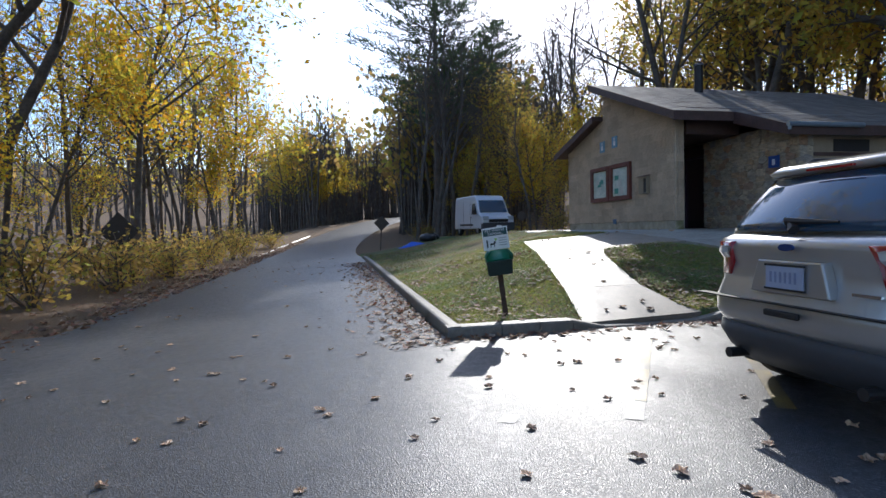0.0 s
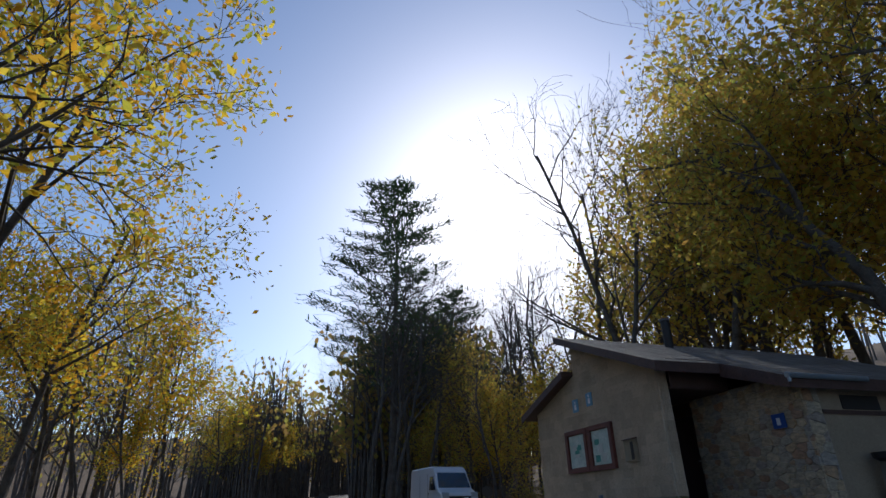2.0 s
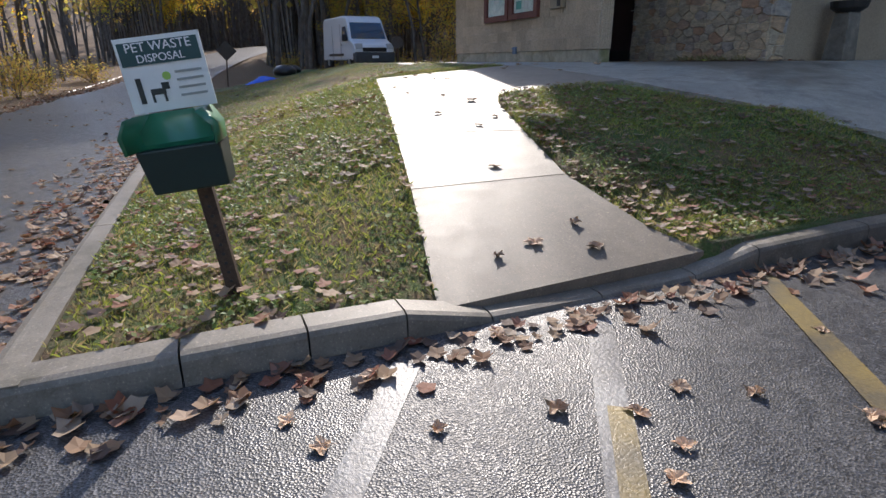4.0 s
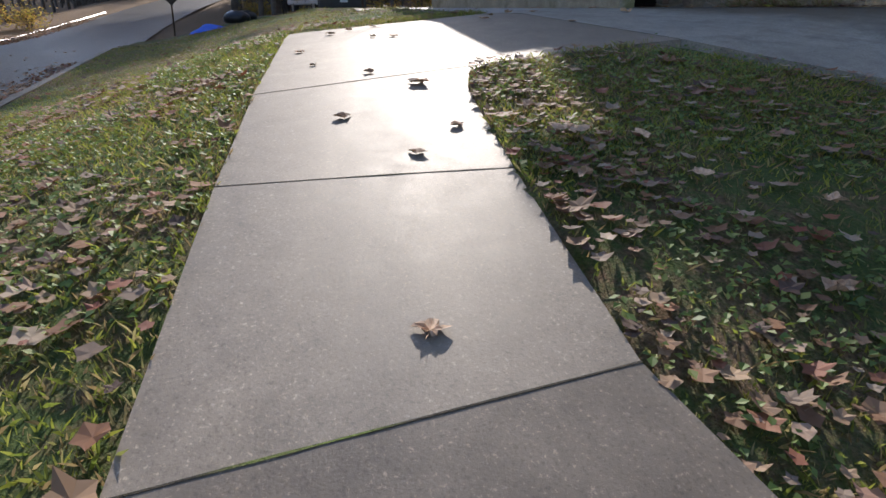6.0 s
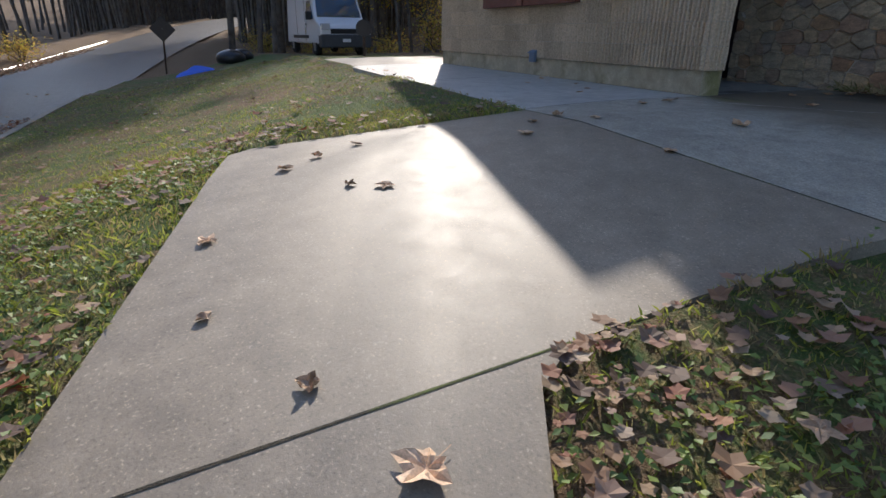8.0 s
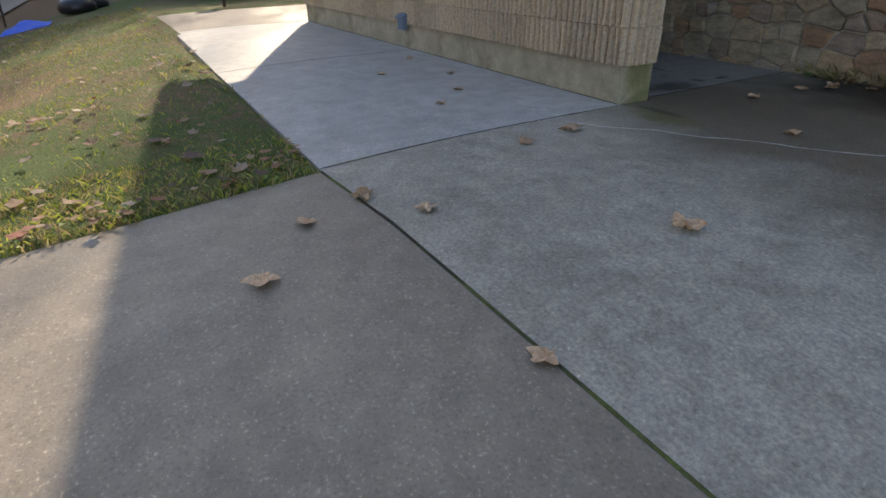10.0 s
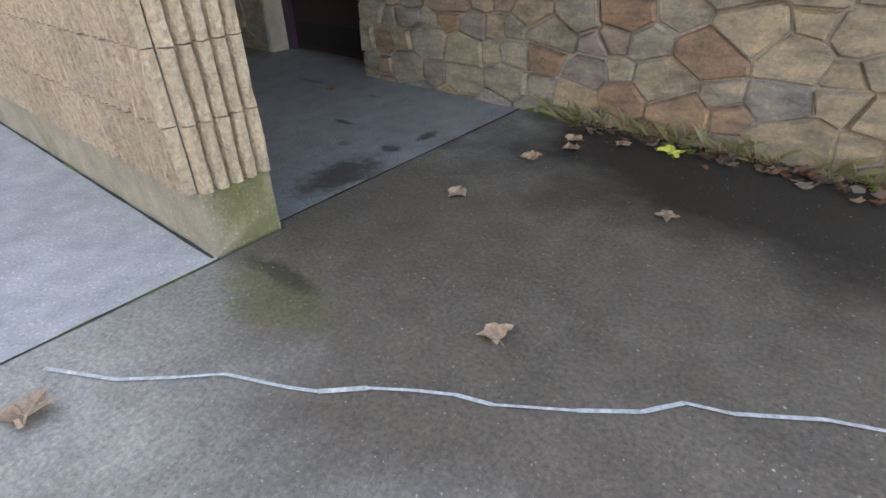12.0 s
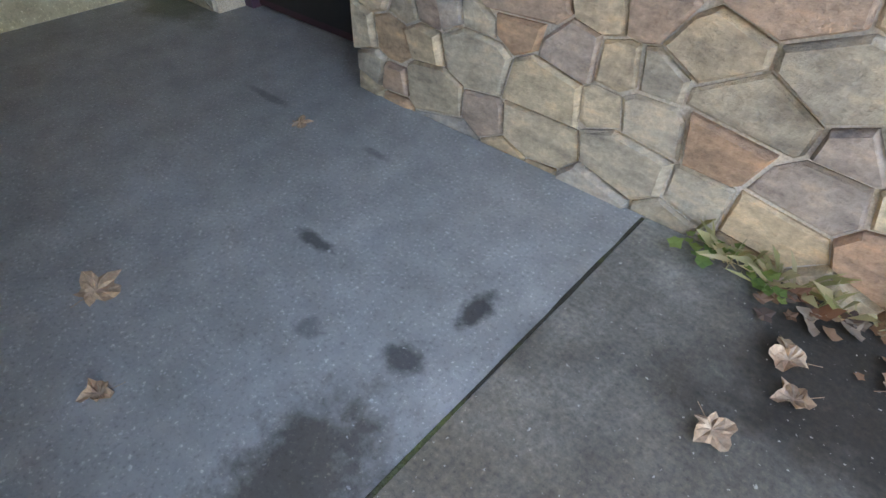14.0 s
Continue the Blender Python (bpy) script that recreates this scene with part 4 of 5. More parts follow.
part("body", loft([R(0.86, 0.02, 4.42, 0.50, 0.34), R(0.9, -0.02, 4.46, 0.58, 0.36), R(0.915, -0.01, 4.48, 0.68, 0.36), R(0.91, 0.05, 4.46, 0.80, 0.34), R(0.905, 0.06, 4.42, 0.92, 0.33), R(0.90, 0.02, 4.3, 1.02, 0.33), R(0.89, 0.04, 4.05, 1.07, 0.32), R(0.85, 0.10, 3.5, 1.10, 0.3), R(0.8, 0.16, 3.4, 1.11, 0.26)]), CAR_PAINT, car, smooth=True)
part("lower_cladding", loft([R(0.76, 0.16, 4.3, 0.24, 0.3), R(0.86, 0.06, 4.4, 0.34, 0.34), R(0.885, 0.0, 4.45, 0.44, 0.36), R(0.875, 0.01, 4.43, 0.51, 0.35)]), CLAD, car, "grey plastic lower bumper", True)
# the upper body: half width and rear y by height, with the glass just proud of it
UPPER = [(1.09, 0.82, 0.13), (1.2, 0.79, 0.18), (1.32, 0.745, 0.255), (1.44, 0.69, 0.345), (1.5, 0.655, 0.4)]


def upper(z):
    for (za, wa, ya), (zb, wb, yb) in zip(UPPER, UPPER[1:]):
        if z <= zb:
            t = (z - za) / (zb - za)
            return wa + (wb - wa) * t, ya + (yb - ya) * t
    return UPPER[-1][1:]


def rear_y(x, w, y0, c=0.17):
    over = max(0.0, abs(x) - (w - c))
    return y0 + c - math.sqrt(max(0.0, c * c - over * over)) + 0.10 * (x / w) ** 2


part("upper_body", loft([R(w, y, 3.45 - 2.3 * (z - 1.09), z, 0.17) for z, w, y in UPPER]), CAR_PAINT, car, smooth=True)
g = Geo()
cols, tiers = 25, [1.125 + 0.345 * k / 6 for k in range(7)]
for z in tiers:
    w, y0 = upper(z)
    for k in range(cols):
        x = w * 0.93 * (2 * k / (cols - 1) - 1)
        g.v.append((x, rear_y(x, w, y0) - 0.012, z))
g.f = [(j * cols + i, j * cols + i + 1, (j + 1) * cols + i + 1, (j + 1) * cols + i) for j in range(6) for i in range(cols - 1)]
pane = part("rear_window", g, CAR_GLASS, car, "rear glass with the reflected sky's blue in its colour", True)
pane.modifiers.new("thickness", "SOLIDIFY").thickness = 0.008
for s in (-1, 1):
    g = Geo()
    ring = [(0.55, 1.15), (2.85, 1.15), (2.3, 1.45), (0.75, 1.45)]
    w0 = [(s * (upper(z)[0] + 0.008), y, z) for y, z in ring]
    w1 = [(s * (upper(z)[0] - 0.03), y, z) for y, z in ring]
    part("side_window", g.add(w0 + w1, [(0, 1, 2, 3), (7, 6, 5, 4), (0, 4, 5, 1), (1, 5, 6, 2), (2, 6, 7, 3), (3, 7, 4, 0)]), CAR_GLASS, car)
part("roof", loft([R(0.655, 0.33, 2.52, 1.485, 0.17), R(0.67, 0.30, 2.5, 1.51, 0.18), R(0.64, 0.36, 2.35, 1.55, 0.2), R(0.5, 0.6, 2.1, 1.59, 0.25), R(0.25, 1.0, 1.7, 1.605, 0.2)]), CAR_PAINT, car, smooth=True)
part("brake_lamp", Geo().box(-0.16, 0.305, 1.492, 0.16, 0.33, 1.507), RED_LENS, car)
for s in (-1, 1):
    part("roof_rail", Geo().tube([(s * 0.56, 0.62, 1.54), (s * 0.56, 0.74, 1.61), (s * 0.56, 2.0, 1.62), (s * 0.56, 2.1, 1.54)], 0.016, 8), DARK, car, "black roof rail", True)
    # the lamp wraps round the corner of the body
    g, gc = Geo(), Geo()
    for geo, z0, z1, x0, grow_by in ((g, 0.83, 1.05, 0.5, 0.012), (gc, 0.945, 1.015, 0.54, 0.018)):
        for z in (z0, (z0 + z1) / 2, z1):
            yb = 0.06 if z < 0.95 else 0.03
            for k in range(9):
                x = x0 + (1.04 - z) * 0.28 + (0.897 - x0 - (1.04 - z) * 0.28) * k / 8
                x = min(x, 0.90)
                geo.v.append((s * x, rear_y(x, 0.905, yb, 0.33) - grow_by, z))
        for j in range(2):
            for i in range(8):
                f = (j * 9 + i, j * 9 + i + 1, (j + 1) * 9 + i + 1, (j + 1) * 9 + i)
                geo.f.append(f if s > 0 else f[::-1])
    lamp = part("tail_lamp", g, RED_LENS, car, "red tail lamp", True)
    lamp.modifiers.new("thickness", "SOLIDIFY").thickness = 0.03
    lens = part("clear_lens", gc, CLEAR_LENS, lamp)
    lens.modifiers.new("thickness", "SOLIDIFY").thickness = 0.006
    part("exhaust", Geo().tube([(s * 0.5, 0.02, 0.3), (s * 0.5, 0.3, 0.3)], 0.035, 12), DARK, car)
    for y in (0.82, 3.55):
        make_wheel(car, s * 0.80, y, 0.345, 0.235)
part("plate_recess", Geo().prism([(-0.3, 0.022, 0.75), (0.3, 0.022, 0.75), (0.3, 0.1, 0.75), (-0.3, 0.1, 0.75)], [(-0.24, 0.03, 0.95), (0.24, 0.03, 0.95), (0.24, 0.1, 0.95), (-0.24, 0.1, 0.95)]), CAR_PAINT, car, bevel=0.01)
plate = part("licence_plate", Geo().box(-0.14, 0.002, 0.785, 0.14, 0.014, 0.92), plain("plate_face", (0.4, 0.44, 0.56), 0.4), car, "pale blue licence plate", bevel=0.003)
part("plate_frame", Geo().box(-0.15, 0.0, 0.775, 0.15, 0.012, 0.787).box(-0.15, 0.0, 0.918, 0.15, 0.012, 0.93), DARK, plate)
for k in range(6):
    part("character", Geo().box(-0.105 + 0.037 * k, 0.0, 0.82, -0.089 + 0.037 * k, 0.0018, 0.885), plain("plate_ink", (0.24, 0.27, 0.4), 0.5), plate)
part("handle_recess", Geo().box(-0.13, -0.028, 0.615, 0.13, 0.0, 0.655), DARK, car, bevel=0.01)
part("tailgate_seam", Geo().box(-0.8, -0.012, 0.685, 0.8, 0.06, 0.692), DARK, car)
wiper = part("rear_wiper", Geo().tube([(-0.02, 0.09, 1.13), (-0.1, 0.11, 1.185), (0.24, 0.14, 1.175)], [0.034, 0.026, 0.008], 6), DARK, car, "black rear wiper")
part("badge", Geo().add([(0.055 * math.cos(q), yy, 1.03 + 0.022 * math.sin(q)) for yy in (0.012, 0.03) for q in (2 * math.pi * i / 18 for i in range(18))], [tuple(range(18))] + [(i, i + 18, (i + 1) % 18 + 18, (i + 1) % 18) for i in range(18)]), plain("badge_blue", (0.03, 0.06, 0.2), 0.25, 0.2), car, "oval blue badge")
part("name_bars", Geo().box(0.42, 0.035, 0.79, 0.58, 0.056, 0.805), CHROME, car)
part("underbody", Geo().box(-0.7, 0.3, 0.2, 0.7, 4.2, 0.45), DARK, car)

# ---------------------------------------------------------------- the van by the woods
VAN_Z = ground_z(-17.3, 0.4)
van = thing("van", "white high-roofed panel van parked on the grass by the woods", "van", at=pose(-17.0, 1.0, VAN_Z, 0, 0, -86) @ Matrix.Scale(0.94, 4))
prof = [(0.0, 0.42), (0.0, 0.95), (0.10, 1.12), (0.75, 1.36), (1.25, 2.2), (1.5, 2.42), (1.9, 2.5), (5.2, 2.52), (5.4, 2.4), (5.42, 0.42)]
g = Geo()
n = len(prof)
half = lambda z: 1.0 - 0.10 * max(0.0, z - 1.2) / 1.3
for s in (-1, 1):
    g.v += [(s * half(z), -y, z) for y, z in prof]
g.f = [tuple(range(n)), tuple(range(2 * n - 1, n - 1, -1))] + [(i, i + n, (i + 1) % n + n, (i + 1) % n) for i in range(n)]
van_white = plain("van_paint", (0.7, 0.72, 0.75), 0.35, 0.0, 0.04, 0.6)
part("body", g, van_white, van, bevel=0.07)
g = Geo()
a, b = (0.80, 1.40), (1.22, 2.15)
off = 0.045
g.add([(-0.88, -a[0] + off, a[1]), (0.88, -a[0] + off, a[1]), (0.80, -b[0] + off, b[1]), (-0.80, -b[0] + off, b[1]), (-0.88, -a[0] - 0.03, a[1]), (0.88, -a[0] - 0.03, a[1]), (0.80, -b[0] - 0.03, b[1]), (-0.80, -b[0] - 0.03, b[1])], [(0, 1, 2, 3), (7, 6, 5, 4), (0, 4, 5, 1), (1, 5, 6, 2), (2, 6, 7, 3), (3, 7, 4, 0)])
part("windscreen", g, CAR_GLASS, van, "large sloping windscreen")
for s in (-1, 1):
    g = Geo()
    ring = [(1.05, 1.32), (1.95, 1.32), (1.95, 1.98), (1.42, 1.98)]
    w0 = [(s * (half(z) + 0.014), -y, z) for y, z in ring]
    w1 = [(s * (half(z) - 0.03), -y, z) for y, z in ring]
    part("side_window", g.add(w0 + w1, [(0, 1, 2, 3), (7, 6, 5, 4), (0, 4, 5, 1), (1, 5, 6, 2), (2, 6, 7, 3), (3, 7, 4, 0)]), CAR_GLASS, van)
    mir = part("mirror", Geo().box(s * 1.0, -1.2, 1.3, s * 1.22, -1.08, 1.6), DARK, van, "black wing mirror", bevel=0.03)
    part("headlamp", Geo().box(s * 0.62, -0.14, 0.93, s * 0.96, 0.035, 1.16), plain("lamp_lens", (0.5, 0.52, 0.55), 0.1, 0.0, 0.0, 1.0), van, "clear headlamp", bevel=0.02)
    part("door_seam", Geo().box(s * 1.0, -2.16, 0.5, s * 1.008, -2.14, 2.1), DARK, van)
    part("door_seam", Geo().box(s * 1.0, -3.5, 0.5, s * 1.008, -3.48, 2.1), DARK, van)
    part("sill_strip", Geo().box(s * 1.0, -4.2, 0.62, s * 1.02, -1.7, 0.74), DARK, van, bevel=0.006)
    part("door_handle", Geo().box(s * 1.0, -2.1, 1.12, s * 1.03, -1.96, 1.17), DARK, van)
    for y in (-1.0, -4.5):
        make_wheel(van, s * 0.88, y, 0.35, 0.22)
part("bumper", Geo().box(-1.0, -0.35, 0.3, 1.0, 0.06, 0.78), CLAD, van, "black front bumper", bevel=0.05)
part("grille", Geo().box(-0.6, -0.05, 0.8, 0.6, 0.02, 0.98), DARK, van, bevel=0.01)
part("licence_plate", Geo().box(-0.16, 0.06, 0.5, 0.16, 0.07, 0.62), WHITE, van)
part("wiper", Geo().tube([(-0.4, -0.76, 1.42), (0.2, -0.84, 1.5)], 0.012, 6).tube([(0.2, -0.76, 1.42), (0.75, -0.86, 1.52)], 0.012, 6), DARK, van)

# ---------------------------------------------------------------- signs and small fittings of the park
RUST = surface("rusty_steel", (0.06, 0.04, 0.03), (0.11, 0.07, 0.045), 12.0, 90.0, 0.8, 0.5, 0.002, 0.3)
POST_X, POST_Y = 5.92, -6.53
station = thing("pet_waste_station", "pet waste notice and green bag box on a leaning steel post", "pet station", at=pose(POST_X, POST_Y, ground_z(POST_X, POST_Y), 2, -7, 76) @ Matrix.Scale(1.08, 4))
g = Geo()
g.box(-0.028, -0.004, -0.2, 0.028, 0.004, 1.0).box(-0.028, 0.004, -0.2, -0.02, 0.03, 1.0).box(0.02, 0.004, -0.2, 0.028, 0.03, 1.0)
part("post", g, RUST, station, "rusty perforated sign post")
for k in range(16):
    part("hole", Geo().tube([(0, -0.006, 0.06 + 0.04 * k), (0, -0.0045, 0.06 + 0.04 * k)], 0.007, 8), DARK, station)
case = part("bag_box", Geo().prism([(-0.13, -0.14, 0.48), (0.13, -0.14, 0.48), (0.13, -0.012, 0.48), (-0.13, -0.012, 0.48)], [(-0.14, -0.17, 0.64), (0.14, -0.17, 0.64), (0.14, -0.012, 0.64), (-0.14, -0.012, 0.64)]), plain("dark_green_box", (0.012, 0.03, 0.026), 0.45), station, "dark green bag box", bevel=0.008)
part("lid", loft([R(0.145, -0.185, -0.005, 0.64, 0.03, 4), R(0.15, -0.19, 0.0, 0.70, 0.04, 4), R(0.11, -0.15, -0.02, 0.755, 0.04, 4)]), plain("green_lid", (0.03, 0.2, 0.11), 0.3, 0.0, 0.1, 0.5), case, "shiny green plastic lid", True)
board = part("notice", Geo().box(-0.14, -0.05, 0.755, 0.14, -0.044, 1.0), plain("notice_white", (0.72, 0.73, 0.7), 0.45), station, "white notice with a dark header")
part("header", Geo().box(-0.13, -0.054, 0.91, 0.13, -0.0505, 0.985), plain("header_green", (0.015, 0.06, 0.06), 0.45), board)


def text_on(words, size, m, mat, parent, name):
    cu = bpy.data.curves.new(name, "FONT")
    cu.body, cu.size, cu.align_x, cu.align_y, cu.extrude = words, size, "CENTER", "CENTER", 0.001
    tmp = bpy.data.objects.new(name, cu)
    me = bpy.data.meshes.new_from_object(tmp)
    me.materials.append(mat)
    ob = part(name, me, None, parent)
    ob.matrix_local = m
    return ob


text_on("PET WASTE", 0.042, pose(0, -0.056, 0.966, 90), WHITE, board, "lettering")
text_on("DISPOSAL", 0.036, pose(0, -0.056, 0.929, 90), WHITE, board, "lettering")
INK = plain("sign_ink", (0.03, 0.035, 0.03), 0.6)
part("dog_shape", Geo().box(-0.065, -0.053, 0.81, -0.015, -0.0505, 0.83).box(-0.065, -0.053, 0.785, -0.057, -0.0505, 0.81).box(-0.025, -0.053, 0.785, -0.017, -0.0505, 0.81).box(-0.025, -0.053, 0.825, 0.0, -0.0505, 0.848), INK, board)
part("walker_shape", Geo().box(-0.105, -0.053, 0.785, -0.088, -0.0505, 0.87), INK, board)
part("round_mark", Geo().tube([(0.0, -0.053, 0.868), (0.0, -0.0505, 0.868)], 0.014, 12), plain("mark_green", (0.3, 0.5, 0.1), 0.6), board)
for k in range(4):
    part("text_bar", Geo().box(0.03, -0.053, 0.795 + 0.026 * k, 0.12, -0.0505, 0.803 + 0.026 * k), plain("bar_grey", (0.3, 0.32, 0.3), 0.6), board)


def back_sign(x, y, turn, size, height, lean=0):
    """A road sign seen from its unpainted back: a square plate on its corner."""
    z = ground_z(x, y)
    ob = thing("road_sign", "dark back of a diamond road sign on a steel post", "road sign", "road signs", at=pose(x, y, z, 0, lean, turn))
    part("post", Geo().box(-0.03, -0.004, -0.3, 0.03, 0.004, height).box(-0.03, 0.004, -0.3, -0.022, 0.03, height).box(0.022, 0.004, -0.3, 0.03, 0.03, height), RUST, ob)
    g = Geo()
    h = size / math.sqrt(2)
    c = height - h * 0.7
    ring = [(0, c - h), (h, c), (0, c + h), (-h, c)]
    g.prism([(u, -0.012, v) for u, v in ring], [(u, -0.006, v) for u, v in ring])
    part("plate", g, plain("sign_back", (0.055, 0.045, 0.04), 0.5, 0.4), ob, bevel=0.004)
    part("bolt", Geo().tube([(0, -0.018, c), (0, -0.012, c)], 0.012, 8), STEEL, ob)


back_sign(-20.9, -5.2, 80, 0.66, 1.95, 4)
back_sign(-4.7, -14.15, 80, 0.78, 1.95)


def guard_rail(line, side, label):
    """A waved steel rail along points (x, y, z of its foot), with posts behind it."""
    ob = thing("guard_rail", label, "guard rail", "guard rails")
    g = Geo()
    prof = [(0, 0.42), (0.05, 0.47), (0, 0.53), (0, 0.56), (0.05, 0.62), (0, 0.68)]
    for x, y, z in line:
        g.v += [(x, y - side * o, z + h) for o, h in prof] + [(x, y - side * (o - 0.008), z + h) for o, h in prof]
    m = 12
    for k in range(len(line) - 1):
        for i in range(5):
            g.f.append((k * m + i, k * m + i + 1, (k + 1) * m + i + 1, (k + 1) * m + i))
            g.f.append((k * m + 6 + i, (k + 1) * m + 6 + i, (k + 1) * m + 7 + i, k * m + 7 + i))
    part("rail", g, STEEL, ob, "weathered galvanised rail")
    for x, y, z in line[::2]:
        part("post", Geo().box(x - 0.07, y + side * 0.02, z - 0.6, x + 0.07, y + side * 0.14, z + 0.66), RUST, ob)


guard_rail([(x, road_mid(x) - 3.6, road_z(x) - 0.68) for x in spread((-46, -26, 1.9))], -1, "grey galvanised guard rail along the road")
guard_rail([(-22.0 - 1.0 * k, -4.2 + 0.2 * k + 0.06 * k * k, -1.72 + 0.03 * k) for k in range(7)], 1, "short galvanised guard rail at the bend")

# a blue sheet over dark bags at the foot of the lawn
TARP = plain("blue_sheet", (0.02, 0.12, 0.66), 0.75, 0.0, 0.15)
g = Geo()
nx, ny = 26, 12
tx, ty = -15.6, -4.2
for j in range(ny + 1):
    for i in range(nx + 1):
        u, v = i / nx, j / ny
        x, y = tx + 2.0 * (u - 0.5), ty + 1.1 * (v - 0.5)
        h = 0.2 * math.exp(-((u - 0.62) ** 2 / 0.06 + (v - 0.5) ** 2 / 0.12)) + 0.05 * noise.noise((x * 4, y * 4, 2)) + 0.02
        g.v.append((x, y, ground_z(x, y) + max(0.012, h * (1 if 0 < i < nx and 0 < j < ny else 0.15))))
g.f = [(j * (nx + 1) + i, j * (nx + 1) + i + 1, (j + 1) * (nx + 1) + i + 1, (j + 1) * (nx + 1) + i) for j in range(ny) for i in range(nx)]
tagged(part("tarpaulin", g, TARP, None, "", True), "crumpled bright blue sheet lying on the grass", "tarpaulin")
for k, (x, y, s) in enumerate(((-17.2, -3.0, 0.5), (-17.9, -2.6, 0.42))):
    g = Geo()
    rings = []
    for j in range(7):
        a = radians(-30 + 120 * j / 6)
        rr = s * math.cos(a)
        rings.append([(rr * math.cos(q) * (1 + 0.15 * noise.noise((math.cos(q) * 2, j, k))), rr * math.sin(q) * (1 + 0.15 * noise.noise((math.sin(q) * 2, j, k + 4))), s * 0.6 * (math.sin(a) + 0.5)) for q in (2 * math.pi * i / 14 for i in range(14))])
    ob = part("rubbish_bag", loft(rings), plain("black_plastic", (0.015, 0.015, 0.018), 0.3), None, "", True)
    ob.location = (x, y, ground_z(x, y))
    tagged(ob, "full black plastic bag on the grass", "bag", "bags by the sheet")
disc = thing("round_sign", "round dark sign on a short post before the van", "sign", at=pose(-9.6, -0.45, ground_z(-9.6, -0.45), 0, 0, 85))
part("post", Geo().box(-0.03, -0.02, -0.2, 0.03, 0.02, 0.62), RUST, disc)
part("plate", Geo().tube([(0, -0.034, 0.62), (0, -0.024, 0.62)], 0.19, 20), plain("disc_dark", (0.03, 0.03, 0.035), 0.4), disc)

# ---------------------------------------------------------------- the woods
BARK = surface("bark", (0.085, 0.07, 0.058), (0.17, 0.145, 0.12), 2.5, 22.0, 0.95, 1.0, 0.03)
GREY_BARK = surface("grey_bark", (0.1, 0.085, 0.072), (0.2, 0.175, 0.15), 2.0, 25.0, 0.95, 1.0, 0.02)
YELLOW = leafy("yellow_leaves", [(0.78, 0.5, 0.03), (0.84, 0.64, 0.06), (0.62, 0.56, 0.06), (0.4, 0.44, 0.06), (0.8, 0.42, 0.03)], 0.7)
OLIVE = leafy("olive_leaves", [(0.42, 0.47, 0.09), (0.62, 0.52, 0.1), (0.7, 0.5, 0.07), (0.4, 0.36, 0.09), (0.6, 0.36, 0.08)], 0.82)
NEEDLE = leafy("pine_needles", [(0.05, 0.1, 0.05), (0.07, 0.12, 0.055), (0.09, 0.13, 0.05)], 0.35)
SHRUB = leafy("shrub_leaves", [(0.6, 0.45, 0.09), (0.36, 0.37, 0.08), (0.62, 0.42, 0.1), (0.45, 0.29, 0.1)], 0.65)


def grow(g, tips, rng, p, d, length, r, level, sides):
    """One limb and what grows from it; tips gathers the ends of the twigs."""
    n = 4 if level < 2 else 3
    pts, rad = [p], [r]
    for k in range(n):
        bend = 0.13 if level == 0 else 0.28
        d = (d + Vector((rng.gauss(0, bend), rng.gauss(0, bend), rng.gauss(0.05 if level else 0.0, bend * 0.5)))).normalized()
        p = p + d * (length / n)
        pts.append(p)
        rad.append(max(0.011, r * (1 - (k + 1) / n * (0.62 if level == 0 else 0.8))))
    g.tube(pts, rad, max(3, sides - 2 * level), False)
    if level >= 2:
        tips.extend(pts[1:])
    if level >= 3:
        return
    kids = (11, 6, 4)[level]
    for k in range(kids):
        t = (0.38 + 0.62 * (k + rng.random()) / kids) if level == 0 else (0.25 + 0.75 * (k + rng.random()) / kids)
        i = min(n - 1, int(t * n))
        q = pts[i].lerp(pts[i + 1], t * n - i)
        a = rng.uniform(0, 2 * math.pi)
        side = d.cross(Vector((math.cos(a), math.sin(a), 0.1))).normalized()
        lean = rng.uniform(0.55, 1.0)
        nd = (d * (1 - 0.5 * lean) + side * lean + Vector((0, 0, 0.25))).normalized()
        shrink_by = (0.40, 0.55, 0.55)[level] * rng.uniform(0.7, 1.15) * (1.15 - 0.5 * t if level == 0 else 1)
        grow(g, tips, rng, q, nd, length * shrink_by, rad[i] * (0.5, 0.6, 0.65)[level], level + 1, sides)


def leaf_cloud(tips, rng, count, size, reach):
    """Many small folded leaves round the twigs' ends."""
    g = Geo()
    for _ in range(count):
        c = rng.choice(tips) + Vector((rng.gauss(0, reach), rng.gauss(0, reach), rng.gauss(-0.1, reach)))
        a = Vector((rng.gauss(0, 1), rng.gauss(0, 1), rng.gauss(0, 0.8))).normalized()
        b = a.cross(Vector((rng.gauss(0, 1), rng.gauss(0, 1), rng.gauss(0, 1)))).normalized()
        s = size * rng.uniform(0.6, 1.3)
        g.add([c - a * s, c + b * s * 0.55, c + a * s, c - b * s * 0.5 + a.cross(b) * s * 0.2], [(0, 1, 2, 3)])
    return g


def make_tree(name, label, seed, height, radius, leaves, size, reach, mat, bark, at, lean=(0, 0), limb=0.5):
    rng = random.Random(seed)
    g, tips = Geo(), []
    grow(g, tips, rng, Vector((0, 0, -0.4)), Vector((lean[0], lean[1], 1)).normalized(), height, radius, 0, 8)
    ob = thing(name, label, "tree", "woodland trees", at=at)
    part("trunk", g, bark, ob, smooth=True)
    if leaves:
        part("crown", leaf_cloud(tips, rng, leaves, size, reach), mat, ob)
    return ob


